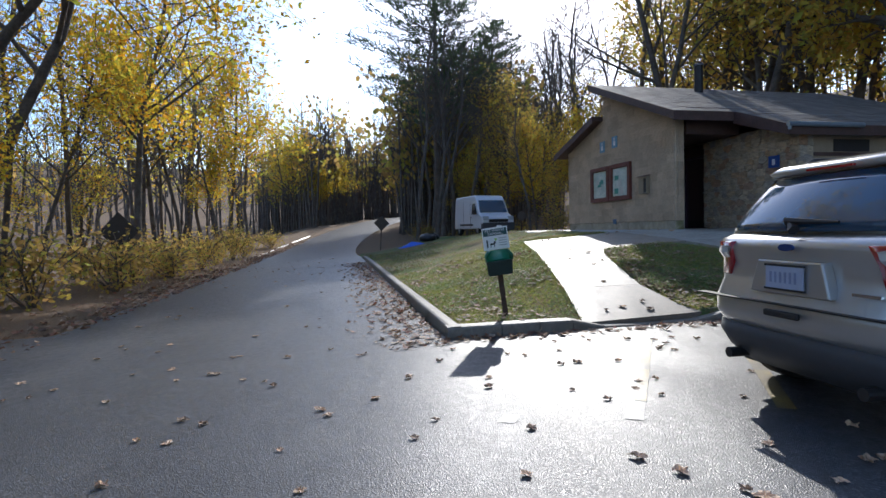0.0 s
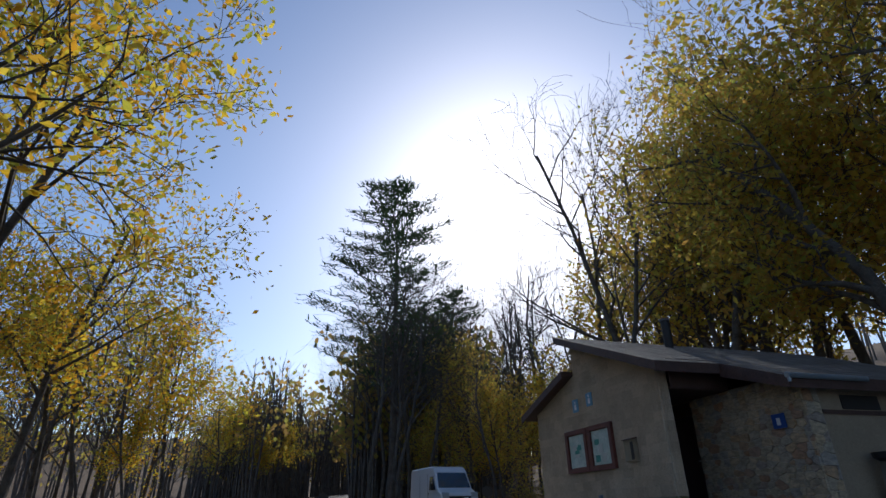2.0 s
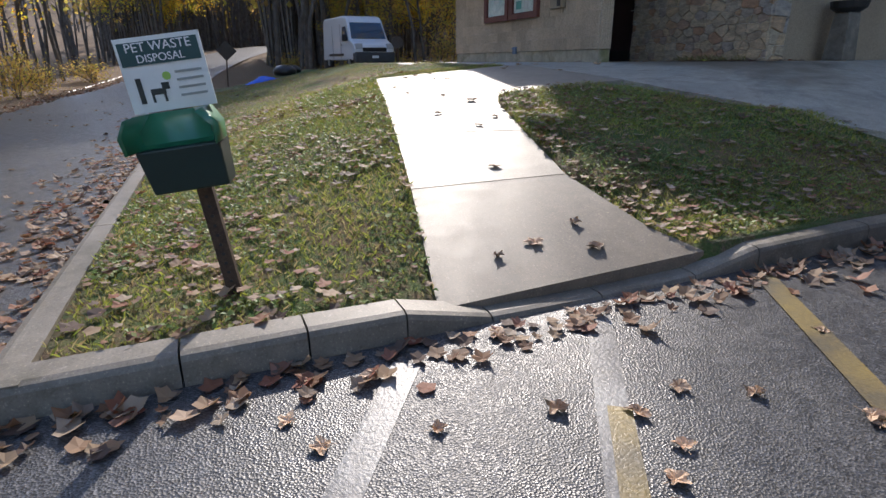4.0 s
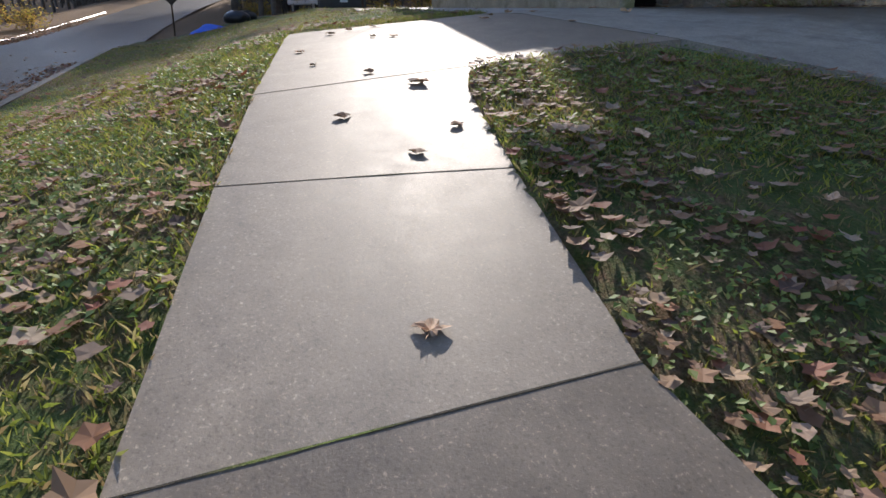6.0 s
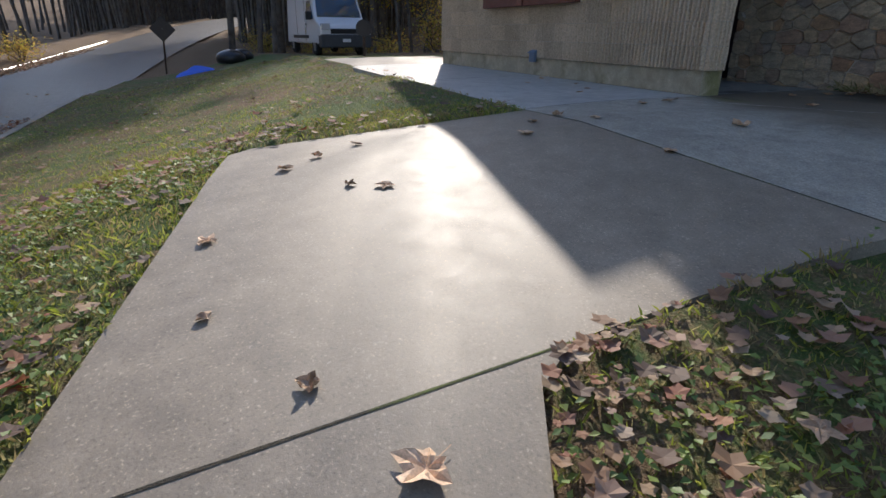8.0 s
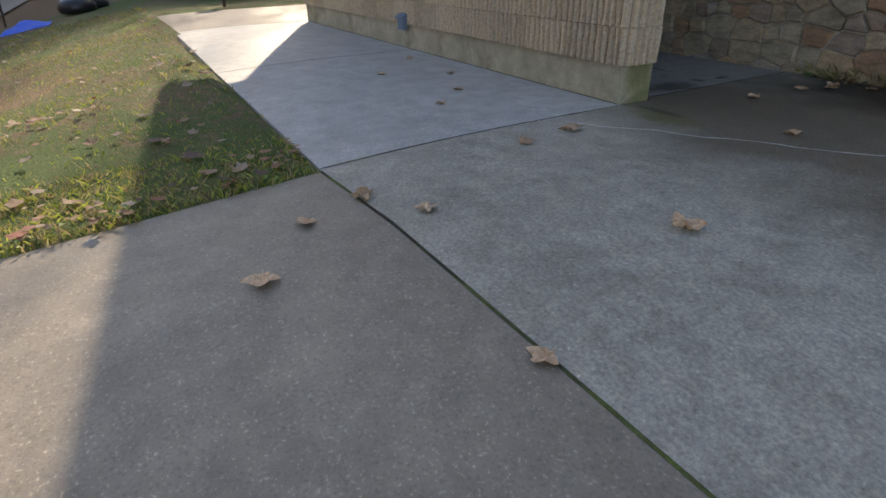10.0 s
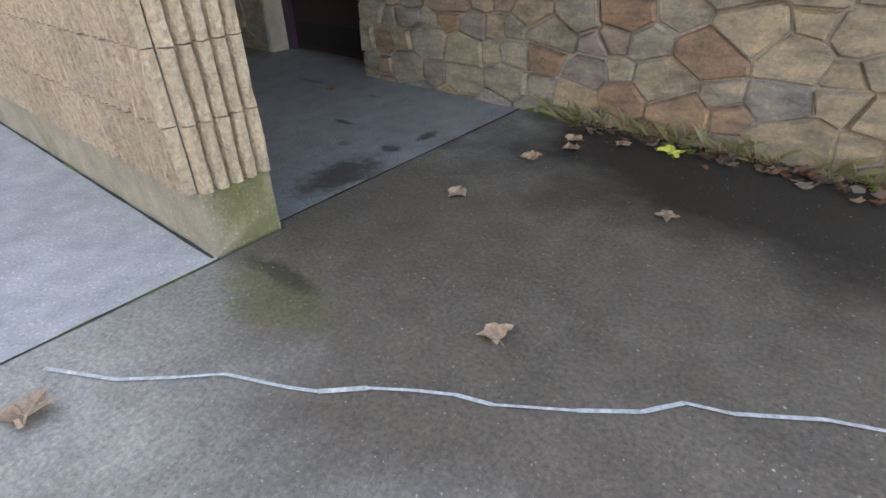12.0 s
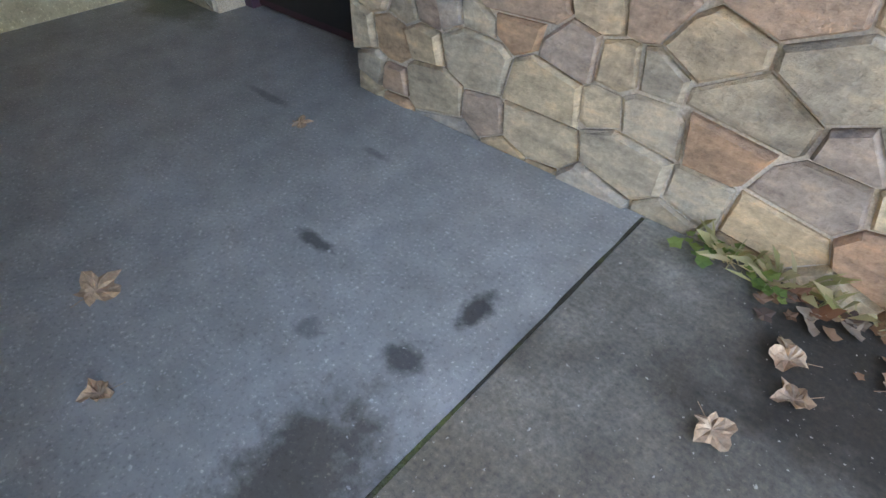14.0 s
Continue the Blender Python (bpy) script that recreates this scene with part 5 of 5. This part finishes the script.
def stand(x, y, turn=0, s=1.0):
    return Matrix.Translation((x, y, ground_z(x, y))) @ Matrix.Rotation(radians(turn), 4, "Z") @ Matrix.Scale(s, 4)


AWAY = (-120, 60)
bare = [make_tree("bare_tree", "tall bare autumn tree with a slender grey trunk", 100 + k, 17 + 2 * k, 0.17 + 0.02 * k, 0, 0, 0, None, GREY_BARK if k % 2 else BARK, stand(-44 - 3 * k, 9 + 4 * k)) for k in range(5)]
gold = [make_tree("yellow_tree", "autumn maple with thin yellow and green leaves", 200 + k, 12 + 2.5 * k, 0.15 + 0.02 * k, 3400, 0.15, 0.5, YELLOW, BARK, stand(-30 - 5 * k, -15 - 4 * k)) for k in range(3)]
dusk = [make_tree("olive_tree", "tall oak with dull olive and rust leaves", 300 + k, 15 + 2 * k, 0.2 + 0.03 * k, 4200, 0.17, 0.6, OLIVE, BARK, stand(-9 + 6 * k, 14 + 3 * k)) for k in range(3)]
rng = random.Random(42)


HEIGHTS = {}
for src, h in list(zip(bare, (17, 19, 21, 23, 25))) + list(zip(gold, (12, 14.5, 17))) + list(zip(dusk, (15, 17, 19))):
    HEIGHTS[src.name] = h * 1.08


def sun_cap(x, y):
    """How tall a tree may be if the low sun is to reach the lawn and the car park past it."""
    most = 99.0
    for px, py, pz in ((10, -8, -1.3), (6, -6, -1.2), (1, -4.5, -0.5), (-5, -4, -0.5), (3, -9, -1.3)):
        v = Vector((x - px, y - py))
        along = v.dot(SUN_DIR.to_2d())
        off = abs(v.x * SUN_DIR.y - v.y * SUN_DIR.x)
        if along > 0 and off < 4.5:
            most = min(most, along * math.tan(SUN_EL) * 0.93 + pz - ground_z(x, y))
    return most


def plant(kinds, spots, smin=0.85, smax=1.2):
    for x, y in spots:
        src = rng.choice(kinds)
        s = min(rng.uniform(smin, smax), sun_cap(x, y) / HEIGHTS[src.name])
        if s > 0.25:
            copy_thing(src, stand(x, y, rng.uniform(0, 360), 1)).scale = (s,) * 3


def scatter(x0, x1, y0, y1, count, gap, keep=lambda x, y: True):
    out = []
    tries = 0
    while len(out) < count and tries < 4000:
        tries += 1
        x, y = rng.uniform(x0, x1), rng.uniform(y0, y1)
        if keep(x, y) and abs(y - road_mid(x)) > 4.6 and all(math.hypot(x - a, y - b) > gap for a, b in out):
            out.append((x, y))
    return out


def off_sun(x, y):
    """Leaves a gap in the taller trees where the low sun stands over the woods."""
    a = math.degrees(math.atan2(y + 7.5, -(x - 10)))
    return not (19 < a < 33)


plant(gold, [(-9.5, -15.2), (-14, -15.6), (-5, -18), (-12, -21), (-17, -26), (-3, -24), (2, -19)], 0.75, 1.05)
plant(bare, scatter(-62, 2, -44, -14.5, 44, 2.3), 0.55, 0.9)
plant(gold, scatter(-70, -40, -16, 14, 9, 3.5), 0.45, 0.8)
plant(gold + dusk[:1], scatter(-30, 0, -42, -15.5, 20, 2.6), 0.3, 0.55)
plant(bare, [(-20, -16), (-25, -15), (-31, -17), (-36, -14.5), (-28, -19), (-23, -18.5)], 0.5, 0.7)
plant(bare, scatter(-80, -27, -2, 28, 40, 2.2, off_sun), 0.7, 1.1)
plant(bare, scatter(-70, -24, 2, 30, 18, 2.4, lambda x, y: not off_sun(x, y)), 0.6, 1.0)
plant(gold + dusk, scatter(-60, -22, 3, 24, 20, 2.6), 0.3, 0.65)
plant(bare, scatter(-24, -12, 7, 24, 12, 2.2, off_sun), 0.8, 1.1)
plant(dusk, scatter(-26, 18, 11, 34, 24, 3.4, off_sun), 0.9, 1.3)
plant(dusk, scatter(-30, -19, 4, 9, 4, 3.0, off_sun), 0.4, 0.6)
plant(bare, scatter(-10, 24, 12, 40, 18, 3.0, off_sun), 0.9, 1.2)
plant(bare, scatter(14, 40, -40, -20, 12, 4.0), 0.8, 1.1)
plant(dusk, scatter(28, 45, -18, 20, 10, 5.0), 0.8, 1.1)
# dark trunks at the bend, close to the van
plant(bare[:2], [(-21.5, -1.6), (-22.6, -2.6), (-24.5, -0.6), (-26, 1.5), (-20.2, 4.2)], 0.85, 1.0)
make_tree("maple_tree", "near maple that reaches over the road with yellow leaves", 77, 11.5, 0.22, 6500, 0.085, 0.3, YELLOW, BARK, stand(1.2, -14.6, 0), (0.25, 0.3))
make_tree("oak_tree", "large oak behind the building with bare outer limbs", 81, 16, 0.34, 9000, 0.13, 0.5, OLIVE, BARK, stand(-1.5, 13.0, 40), (-0.05, -0.1))


def make_pine(at, height):
    ob = thing("pine_tree", "very tall dark white pine with level branches", "tree", at=at)
    r = random.Random(9)
    g = Geo().tube([(0, 0, -0.5), (0.1, 0, height * 0.5), (0.05, 0.1, height)], [0.33, 0.2, 0.03], 8, False)
    needles = Geo()
    for k in range(30):
        z = height * (0.36 + 0.63 * k / 29)
        span = 6.2 * (1 - k / 30) ** 0.45 + 0.9
        for j in range(5):
            a = r.uniform(0, 2 * math.pi)
            ln = span * r.uniform(0.55, 1.1)
            d = Vector((math.cos(a), math.sin(a), 0))
            pts = [Vector((0, 0, z)), Vector((0, 0, z)) + d * ln * 0.5 + Vector((0, 0, 0.05 * ln)), Vector((0, 0, z)) + d * ln + Vector((0, 0, 0.22 * ln))]
            g.tube(pts, [0.05, 0.03, 0.01], 4, False)
            for _ in range(int(16 + 14 * ln)):
                t = r.uniform(0.25, 1.05)
                c = pts[0].lerp(pts[2], t) + Vector((r.gauss(0, 0.28), r.gauss(0, 0.28), r.gauss(0.02, 0.1)))
                u = (d + Vector((r.gauss(0, 0.6), r.gauss(0, 0.6), r.gauss(0.35, 0.3)))).normalized() * r.uniform(0.3, 0.55)
                w = u.cross(Vector((0, 0, 1))).normalized() * 0.06
                needles.add([c - w, c + w, c + u + w * 0.4, c + u - w * 0.4], [(0, 1, 2, 3)])
    part("trunk", g, BARK, ob, smooth=True)
    part("needles", needles, NEEDLE, ob)
    return ob


pine = make_pine(stand(-31, 0.6), 27)
copy_thing(pine, stand(-44, 9.5, 70)).scale = (0.8,) * 3

# shrubs along the verge
bush_rng = random.Random(7)
twig, tips = Geo(), []
for k in range(9):
    a = bush_rng.uniform(0, 6.28)
    grow(twig, tips, bush_rng, Vector((0, 0, -0.1)), Vector((math.cos(a) * 0.6, math.sin(a) * 0.6, 1)).normalized(), 1.3, 0.018, 2, 5)
bush = thing("shrub", "leggy verge shrub with yellowing leaves", "shrub", "verge shrubs", at=stand(-6, -14.3))
part("stem", twig, BARK, bush)
part("foliage", leaf_cloud(tips, bush_rng, 1100, 0.06, 0.22), SHRUB, bush)
for x, y in [(-3.8, -14.0), (-8.5, -13.8), (-11, -14.4), (-14, -13.9), (-17.5, -14.0), (-21, -13.6), (1.0, -15.0), (3.5, -15.6), (-0.8, -14.6), (-24, -13.4), (-34, -12.6), (-7, -16), (-12.5, -16.4), (-26, 3.6), (-21, 6.2), (-17, 7.5), (-12, 8.4), (-30, 2.4), (-36, 0.5), (-24.5, 5)]:
    copy_thing(bush, stand(x, y, bush_rng.uniform(0, 360))).scale = (bush_rng.uniform(0.8, 1.6), bush_rng.uniform(0.8, 1.6), bush_rng.uniform(0.7, 1.5))

# woods too far to count
far, haze = Geo(), Geo()
r = random.Random(3)
k = 0
while k < 3300:
    a, dist = (r.uniform(0, 2 * math.pi), r.uniform(48, 150)) if k < 1500 else (r.uniform(2.6, 3.35), r.uniform(22, 105))
    x, y = -20 + dist * math.cos(a), -2 + dist * math.sin(a)
    if abs(y - road_mid(x)) < 6 or sun_cap(x, y) < 19 or x > 20 and abs(y) < 25:
        k += 1
        continue
    k += 1
    z, h = ground_z(x, y), r.uniform(9, 17)
    top = Vector((x + r.gauss(0, 0.7), y + r.gauss(0, 0.7), z + h))
    far.tube([(x, y, z - 1), Vector((x, y, z)).lerp(top, 0.6), top], [0.16, 0.1, 0.03], 4, False)
    for _ in range(13):
        t = r.uniform(0.35, 0.95)
        q = Vector((x, y, z)).lerp(top, t)
        b = r.uniform(0, 6.28)
        e = q + Vector((math.cos(b), math.sin(b), r.uniform(0.5, 1.3))) * r.uniform(1.0, 2.6)
        far.tube([q, e], [0.05, 0.015], 3, False)
        if k % 3 == 0 or dist < 40:
            for _ in range(3):
                c = e + Vector((r.gauss(0, 0.5), r.gauss(0, 0.5), r.gauss(0, 0.5)))
                haze.add([c + Vector((0, 0, 0.3)), c + Vector((0.3 * math.cos(b), 0.3 * math.sin(b), 0)), c - Vector((0, 0, 0.25)), c - Vector((0.25 * math.cos(b), 0.25 * math.sin(b), 0.05))], [(0, 1, 2, 3)])
tagged(part("far_woods", far, GREY_BARK), "distant bare woodland on the hillsides", "woods", "", "stuff")
tagged(part("far_leaves", haze, SHRUB), "last yellow leaves of the distant woods", "foliage", "", "stuff")

# ---------------------------------------------------------------- grass, weeds and fallen leaves
GRASS = leafy("grass_blades", [(0.2, 0.27, 0.05), (0.34, 0.39, 0.06), (0.44, 0.46, 0.09), (0.17, 0.22, 0.05), (0.5, 0.43, 0.2), (0.36, 0.27, 0.13)], 0.5)
CLOVER = leafy("weed_leaves", [(0.13, 0.22, 0.07), (0.2, 0.3, 0.08), (0.26, 0.33, 0.09)], 0.45)
LITTER = leafy("leaf_litter", [(0.3, 0.18, 0.105), (0.42, 0.3, 0.19), (0.2, 0.11, 0.065), (0.32, 0.175, 0.095), (0.27, 0.09, 0.055), (0.48, 0.38, 0.28), (0.13, 0.085, 0.065)], 0.25, 0.7)
r = random.Random(12)


def on_lawn(x, y):
    if in_paving(x, y) or x > kerb_x(y) - 0.18 or y < kerb_y(x) + 0.17:
        return False
    return y < 1.0 if x < -9 else y < (-1.9 if x < 2.8 else -0.7)


def near_walk(x, y):
    return -0.5 < x < 5.9 and abs(y + 4.3 + 0.2 * x) < 1.9


blades, weeds, litter, straw = Geo(), Geo(), Geo(), Geo()
STRAW = leafy("straw", [(0.42, 0.36, 0.2), (0.5, 0.42, 0.24), (0.3, 0.28, 0.12)], 0.4)


def add_blade(x, y, h):
    z = ground_z(x, y) - 0.01
    a = r.uniform(0, 6.28)
    w = r.uniform(0.0022, 0.0042)
    dx, dy = math.cos(a) * w, math.sin(a) * w
    lx, ly = r.gauss(0, h * 0.55), r.gauss(0, h * 0.55)
    blades.add([(x - dx, y - dy, z), (x + dx, y + dy, z), (x + lx * 0.4 + dx * 0.7, y + ly * 0.4 + dy * 0.7, z + h * 0.65), (x + lx, y + ly, z + h)], [(0, 1, 2), (0, 2, 3)])


def flat_leaf(g, x, y, z, s, curl, lobes=5):
    """A lobed dry leaf, cupped and tilted."""
    a0 = r.uniform(0, 6.28)
    tilt, dirn = r.uniform(0, curl), r.uniform(0, 6.28)
    pts = []
    n = lobes * 2
    for k in range(n):
        q = a0 + 2 * math.pi * k / n
        rr = s * (r.uniform(0.82, 1.1) if k % 2 == 0 else r.uniform(0.58, 0.8))
        px, py = rr * math.cos(q), rr * math.sin(q)
        h = curl * 0.7 * s * (rr / s) ** 2 * (1 + 0.6 * math.sin(2 * q)) + tilt * (px * math.cos(dirn) + py * math.sin(dirn))
        pts.append((x + px, y + py, z + max(0.003, h + s * 0.12 * curl)))
    c = (x, y, z + 0.004)
    g.add([c] + pts, [(0, k + 1, (k + 1) % n + 1) for k in range(n)])


for _ in range(210000):
    x, y = (r.uniform(-0.6, 6.3), r.uniform(-7.3, -1.0)) if r.random() < 0.82 else (r.uniform(-12, -0.2), r.uniform(-7.1, -1.8))
    if on_lawn(x, y) and noise.noise((x * 0.9, y * 0.9, 7)) + r.uniform(-0.5, 0.5) > -0.2:
        add_blade(x, y, r.uniform(0.016, 0.042))
for _ in range(30000):
    x, y = r.uniform(0, 6.3), r.uniform(-7.2, -1.5)
    if on_lawn(x, y) and noise.noise((x * 1.3, y * 1.3, 20)) > -0.02:
        z, a, s = ground_z(x, y) + r.uniform(0.01, 0.05), r.uniform(0, 6.28), r.uniform(0.008, 0.018)
        ux, uy = math.cos(a) * s, math.sin(a) * s
        weeds.add([(x - ux, y - uy, z - 0.004), (x + uy * 0.75, y - ux * 0.75, z + 0.004), (x + ux, y + uy, z + r.uniform(-0.01, 0.012)), (x - uy * 0.75, y + ux * 0.75, z + 0.004)], [(0, 1, 2, 3)])
for _ in range(11000):
    x, y = (r.uniform(-0.4, 6.3), r.uniform(-7.3, -0.9)) if r.random() < 0.78 else (r.uniform(-13, 0), r.uniform(-7.1, -1.8))
    if on_lawn(x, y) and noise.noise((x * 1.1, y * 1.1, 31)) + r.uniform(-0.4, 0.4) > -0.03:
        flat_leaf(litter, x, y, ground_z(x, y) + r.uniform(0.012, 0.035), r.choice((0.014, 0.018, 0.022, 0.03, 0.036, 0.045)) * r.uniform(0.8, 1.1), r.uniform(0.15, 0.55))
for _ in range(1900):
    x, y = r.uniform(2.8, 6.3), r.uniform(-4.4, -1.2)
    if on_lawn(x, y) and r.random() < 0.35 + 0.65 * ease(walk_right(x) + 1.1 - y, 0, 1.0):
        flat_leaf(litter, x, y, ground_z(x, y) + r.uniform(0.012, 0.03), r.uniform(0.014, 0.042), r.uniform(0.2, 0.6))
for _ in range(1500):
    x = r.uniform(-9, 6.7)
    y = kerb_y(x) - abs(r.gauss(0, 0.38)) - 0.03
    flat_leaf(litter, x, y, road_top(x, y) + 0.006 if x < 3 else lot_z(y) + 0.006, r.uniform(0.025, 0.05), r.uniform(0.2, 0.7))
for _ in range(420):
    y = r.uniform(-7.4, 1.0)
    x = kerb_x(y) + abs(r.gauss(0, 0.13)) + 0.03
    flat_leaf(litter, x, y, lot_z(y) + 0.006, r.uniform(0.025, 0.055), r.uniform(0.2, 0.8))
for _ in range(2600):
    x = r.uniform(-40, 8)
    y = road_mid(x) - 2.7 - abs(r.gauss(0, 0.7)) + 0.25
    flat_leaf(litter, x, y, max(ground_z(x, y), road_top(x, y) - 0.02) + 0.012, r.uniform(0.04, 0.08), r.uniform(0.2, 0.7))
for _ in range(260):
    x = r.uniform(0.3, 2.6)
    y = STONE_Y - 0.05 - abs(r.gauss(0, 0.07))
    flat_leaf(litter, x, y, paved_z(x, y) + 0.004, r.uniform(0.012, 0.035), r.uniform(0.2, 0.8))
# dry tufts and green weeds at the foot of the stone wall
for x, y in ((0.2, 1.77), (0.3, 1.76), (0.42, 1.77), (0.62, 1.77), (0.8, 1.76), (0.98, 1.77), (1.15, 1.76), (1.4, 1.77), (1.55, 1.76)):
    for _ in range(24):
        h, a = r.uniform(0.03, 0.13), r.uniform(0, 6.28)
        bx, by = x + r.gauss(0, 0.04), min(1.79, y + r.gauss(0, 0.015))
        lx, ly = r.gauss(0, 0.06), -abs(r.gauss(0, 0.05))
        z = paved_z(bx, by)
        straw.add([(bx - 0.0016, by, z), (bx + 0.0016, by, z), (bx + lx * 0.5, by + ly * 0.4, z + h * 0.7), (bx + lx, by + ly, z + h)], [(0, 1, 2), (0, 2, 3)])
for x, y in ((0.13, 1.73), (0.2, 1.75), (0.3, 1.72), (0.86, 1.7), (1.5, 1.73)):
    for _ in range(9):
        flat_leaf(weeds, x + r.gauss(0, 0.03), min(1.78, y + r.gauss(0, 0.02)), paved_z(x, y) + r.uniform(0.006, 0.05), r.uniform(0.012, 0.024), 0.5)
tagged(part("dry_grass", straw, STRAW), "thin straw-coloured grass tufts at the wall foot", "grass", "", "stuff")
tagged(part("grass", blades, GRASS), "short patchy green lawn grass", "grass", "", "stuff")
tagged(part("weeds", weeds, CLOVER), "low broad-leaved weeds in the lawn", "weeds", "", "stuff")
tagged(part("leaf_litter", litter, LITTER), "brown and red fallen leaves over lawn and kerbs", "leaves", "", "stuff")

# single fallen leaves on the paving
TAN_LEAF = surface("dry_leaf", (0.44, 0.28, 0.17), (0.6, 0.43, 0.29), 20.0, 90.0, 0.7, 0.5, 0.002, vary=0.3)
protos = []
for k in range(4):
    g = Geo()
    n = 20
    inner, outer = [], []
    for i in range(n):
        q = 2 * math.pi * i / n
        lobe = (1.06, 0.86, 0.66, 0.84)[i % 4]
        rr = 0.052 * lobe * (1 + 0.15 * r.uniform(-1, 1)) * (0.78 if 6 < i < 14 else 1.12)
        fold = abs(math.sin(q * 1.5 + k))
        inner.append((0.5 * rr * math.cos(q), 0.5 * rr * math.sin(q), 0.004 + 0.008 * r.random() + 0.006 * (i % 2)))
        pull = 1.0 - 0.35 * fold * (k / 3)
        outer.append((pull * rr * math.cos(q), pull * rr * math.sin(q), 0.003 + (0.008 + 0.016 * (k / 3)) * fold + 0.006 * r.random()))
    ring = [(i + 1, i + 1 + n, (i + 1) % n + 1 + n, (i + 1) % n + 1) for i in range(n)]
    g.add([(0, 0, 0.004)] + inner + outer, [(0, i + 1, (i + 1) % n + 1) for i in range(n)] + ring)
    g.add([(0, -0.0012, 0.005), (-0.06, -0.001, 0.012), (-0.06, 0.001, 0.012), (0, 0.0012, 0.005)], [(0, 1, 2, 3)])
    protos.append(g.mesh("fallen_leaf", TAN_LEAF))


def drop_leaf(x, y, z, s=1.0, k=None, words="dry curled tan leaf lying on the paving"):
    ob = new("fallen_leaf", protos[r.randrange(4) if k is None else k])
    ob.matrix_world = pose(x, y, z + 0.003, r.uniform(-6, 6), r.uniform(-6, 6), r.uniform(0, 360)) @ Matrix.Scale(s * 0.8, 4)
    tagged(ob, words, "leaf", "single fallen leaves")


for x, y, s in ((3.96, -4.34, 1.0), (3.02, -3.94, 1.7), (2.66, -4.12, 1.1), (3.42, -4.49, 1.1), (3.74, -4.05, 1.0), (4.93, -4.7, 1.1), (5.82, -4.65, 1.2), (2.2, -4.35, 0.8), (0.44, -3.38, 1.0), (0.62, -3.67, 1.2), (1.3, -3.47, 1.2), (1.2, -3.63, 1.0), (0.78, -3.89, 1.2), (1.6, -4.32, 1.1), (0.81, -2.36, 1.0), (0.44, -1.86, 1.1), (0.52, -2.12, 0.8), (0.7, -1.72, 0.8), (1.305, -1.037, 1.3), (1.53, -1.83, 0.8), (0.93, 0.236, 0.9), (1.02, 1.1, 0.7), (0.35, 0.8, 0.9), (0.37, 1.264, 0.9), (0.47, 1.44, 0.9), (0.43, 1.535, 1.0), (0.62, 1.6, 0.8), (-0.9, 0.62, 1.1), (-0.6, 0.5, 0.8), (-1.18, 1.45, 0.7), (0.27, -0.62, 1.2), (0.3, -0.95, 0.9), (-0.9, -0.6, 0.8), (-1.4, -0.35, 0.7), (-1.7, -0.8, 0.7), (-2.2, -0.3, 0.8), (-0.6, -0.9, 0.7), (5.95, -5.0, 1.3), (6.1, -4.7, 1.4), (6.0, -5.25, 1.0)):
    drop_leaf(x, y, paved_z(x, y), s * (1.3 if y > -2.5 else 1.0))
for _ in range(210):
    x, y = r.uniform(4.5, 12.2), r.uniform(-12, -4.0)
    if x < 6.5 and y > -7.45 or math.hypot(x - 12.17, y + 8.68) < 1.0:
        continue
    drop_leaf(x, y, lot_z(y), r.uniform(0.7, 1.25), words="brown dry leaf lying on the asphalt")
for _ in range(50):
    x, y = r.uniform(-16, 3), r.uniform(-12, -7.6)
    drop_leaf(x, y, road_top(x, y), r.uniform(0.9, 1.4), words="brown dry leaf lying on the road")
leaf_y = new("yellow_leaf", protos[1].copy())
leaf_y.data.materials[0] = plain("yellow_leaf", (0.6, 0.62, 0.1), 0.5)
leaf_y.matrix_world = pose(0.83, 1.62, paved_z(0.83, 1.62) + 0.006, 8, -6, 120) @ Matrix.Scale(1.1, 4)
tagged(leaf_y, "fresh lime yellow leaf on the dark stained terrace", "leaf", "single fallen leaves")
for x, y, s in ((4.1, -3.72, 2.0), (4.25, -3.45, 1.2), (3.75, -3.7, 1.2), (3.55, -3.6, 1.2), (3.4, -3.5, 1.1), (4.6, -3.5, 1.3), (3.3, -3.1, 1.1), (4.45, -3.9, 1.2), (5.2, -3.6, 1.3), (4.9, -3.2, 1.2)):
    drop_leaf(x, y, ground_z(x, y) + 0.03, s, words="large dry tan leaf lying on the lawn")
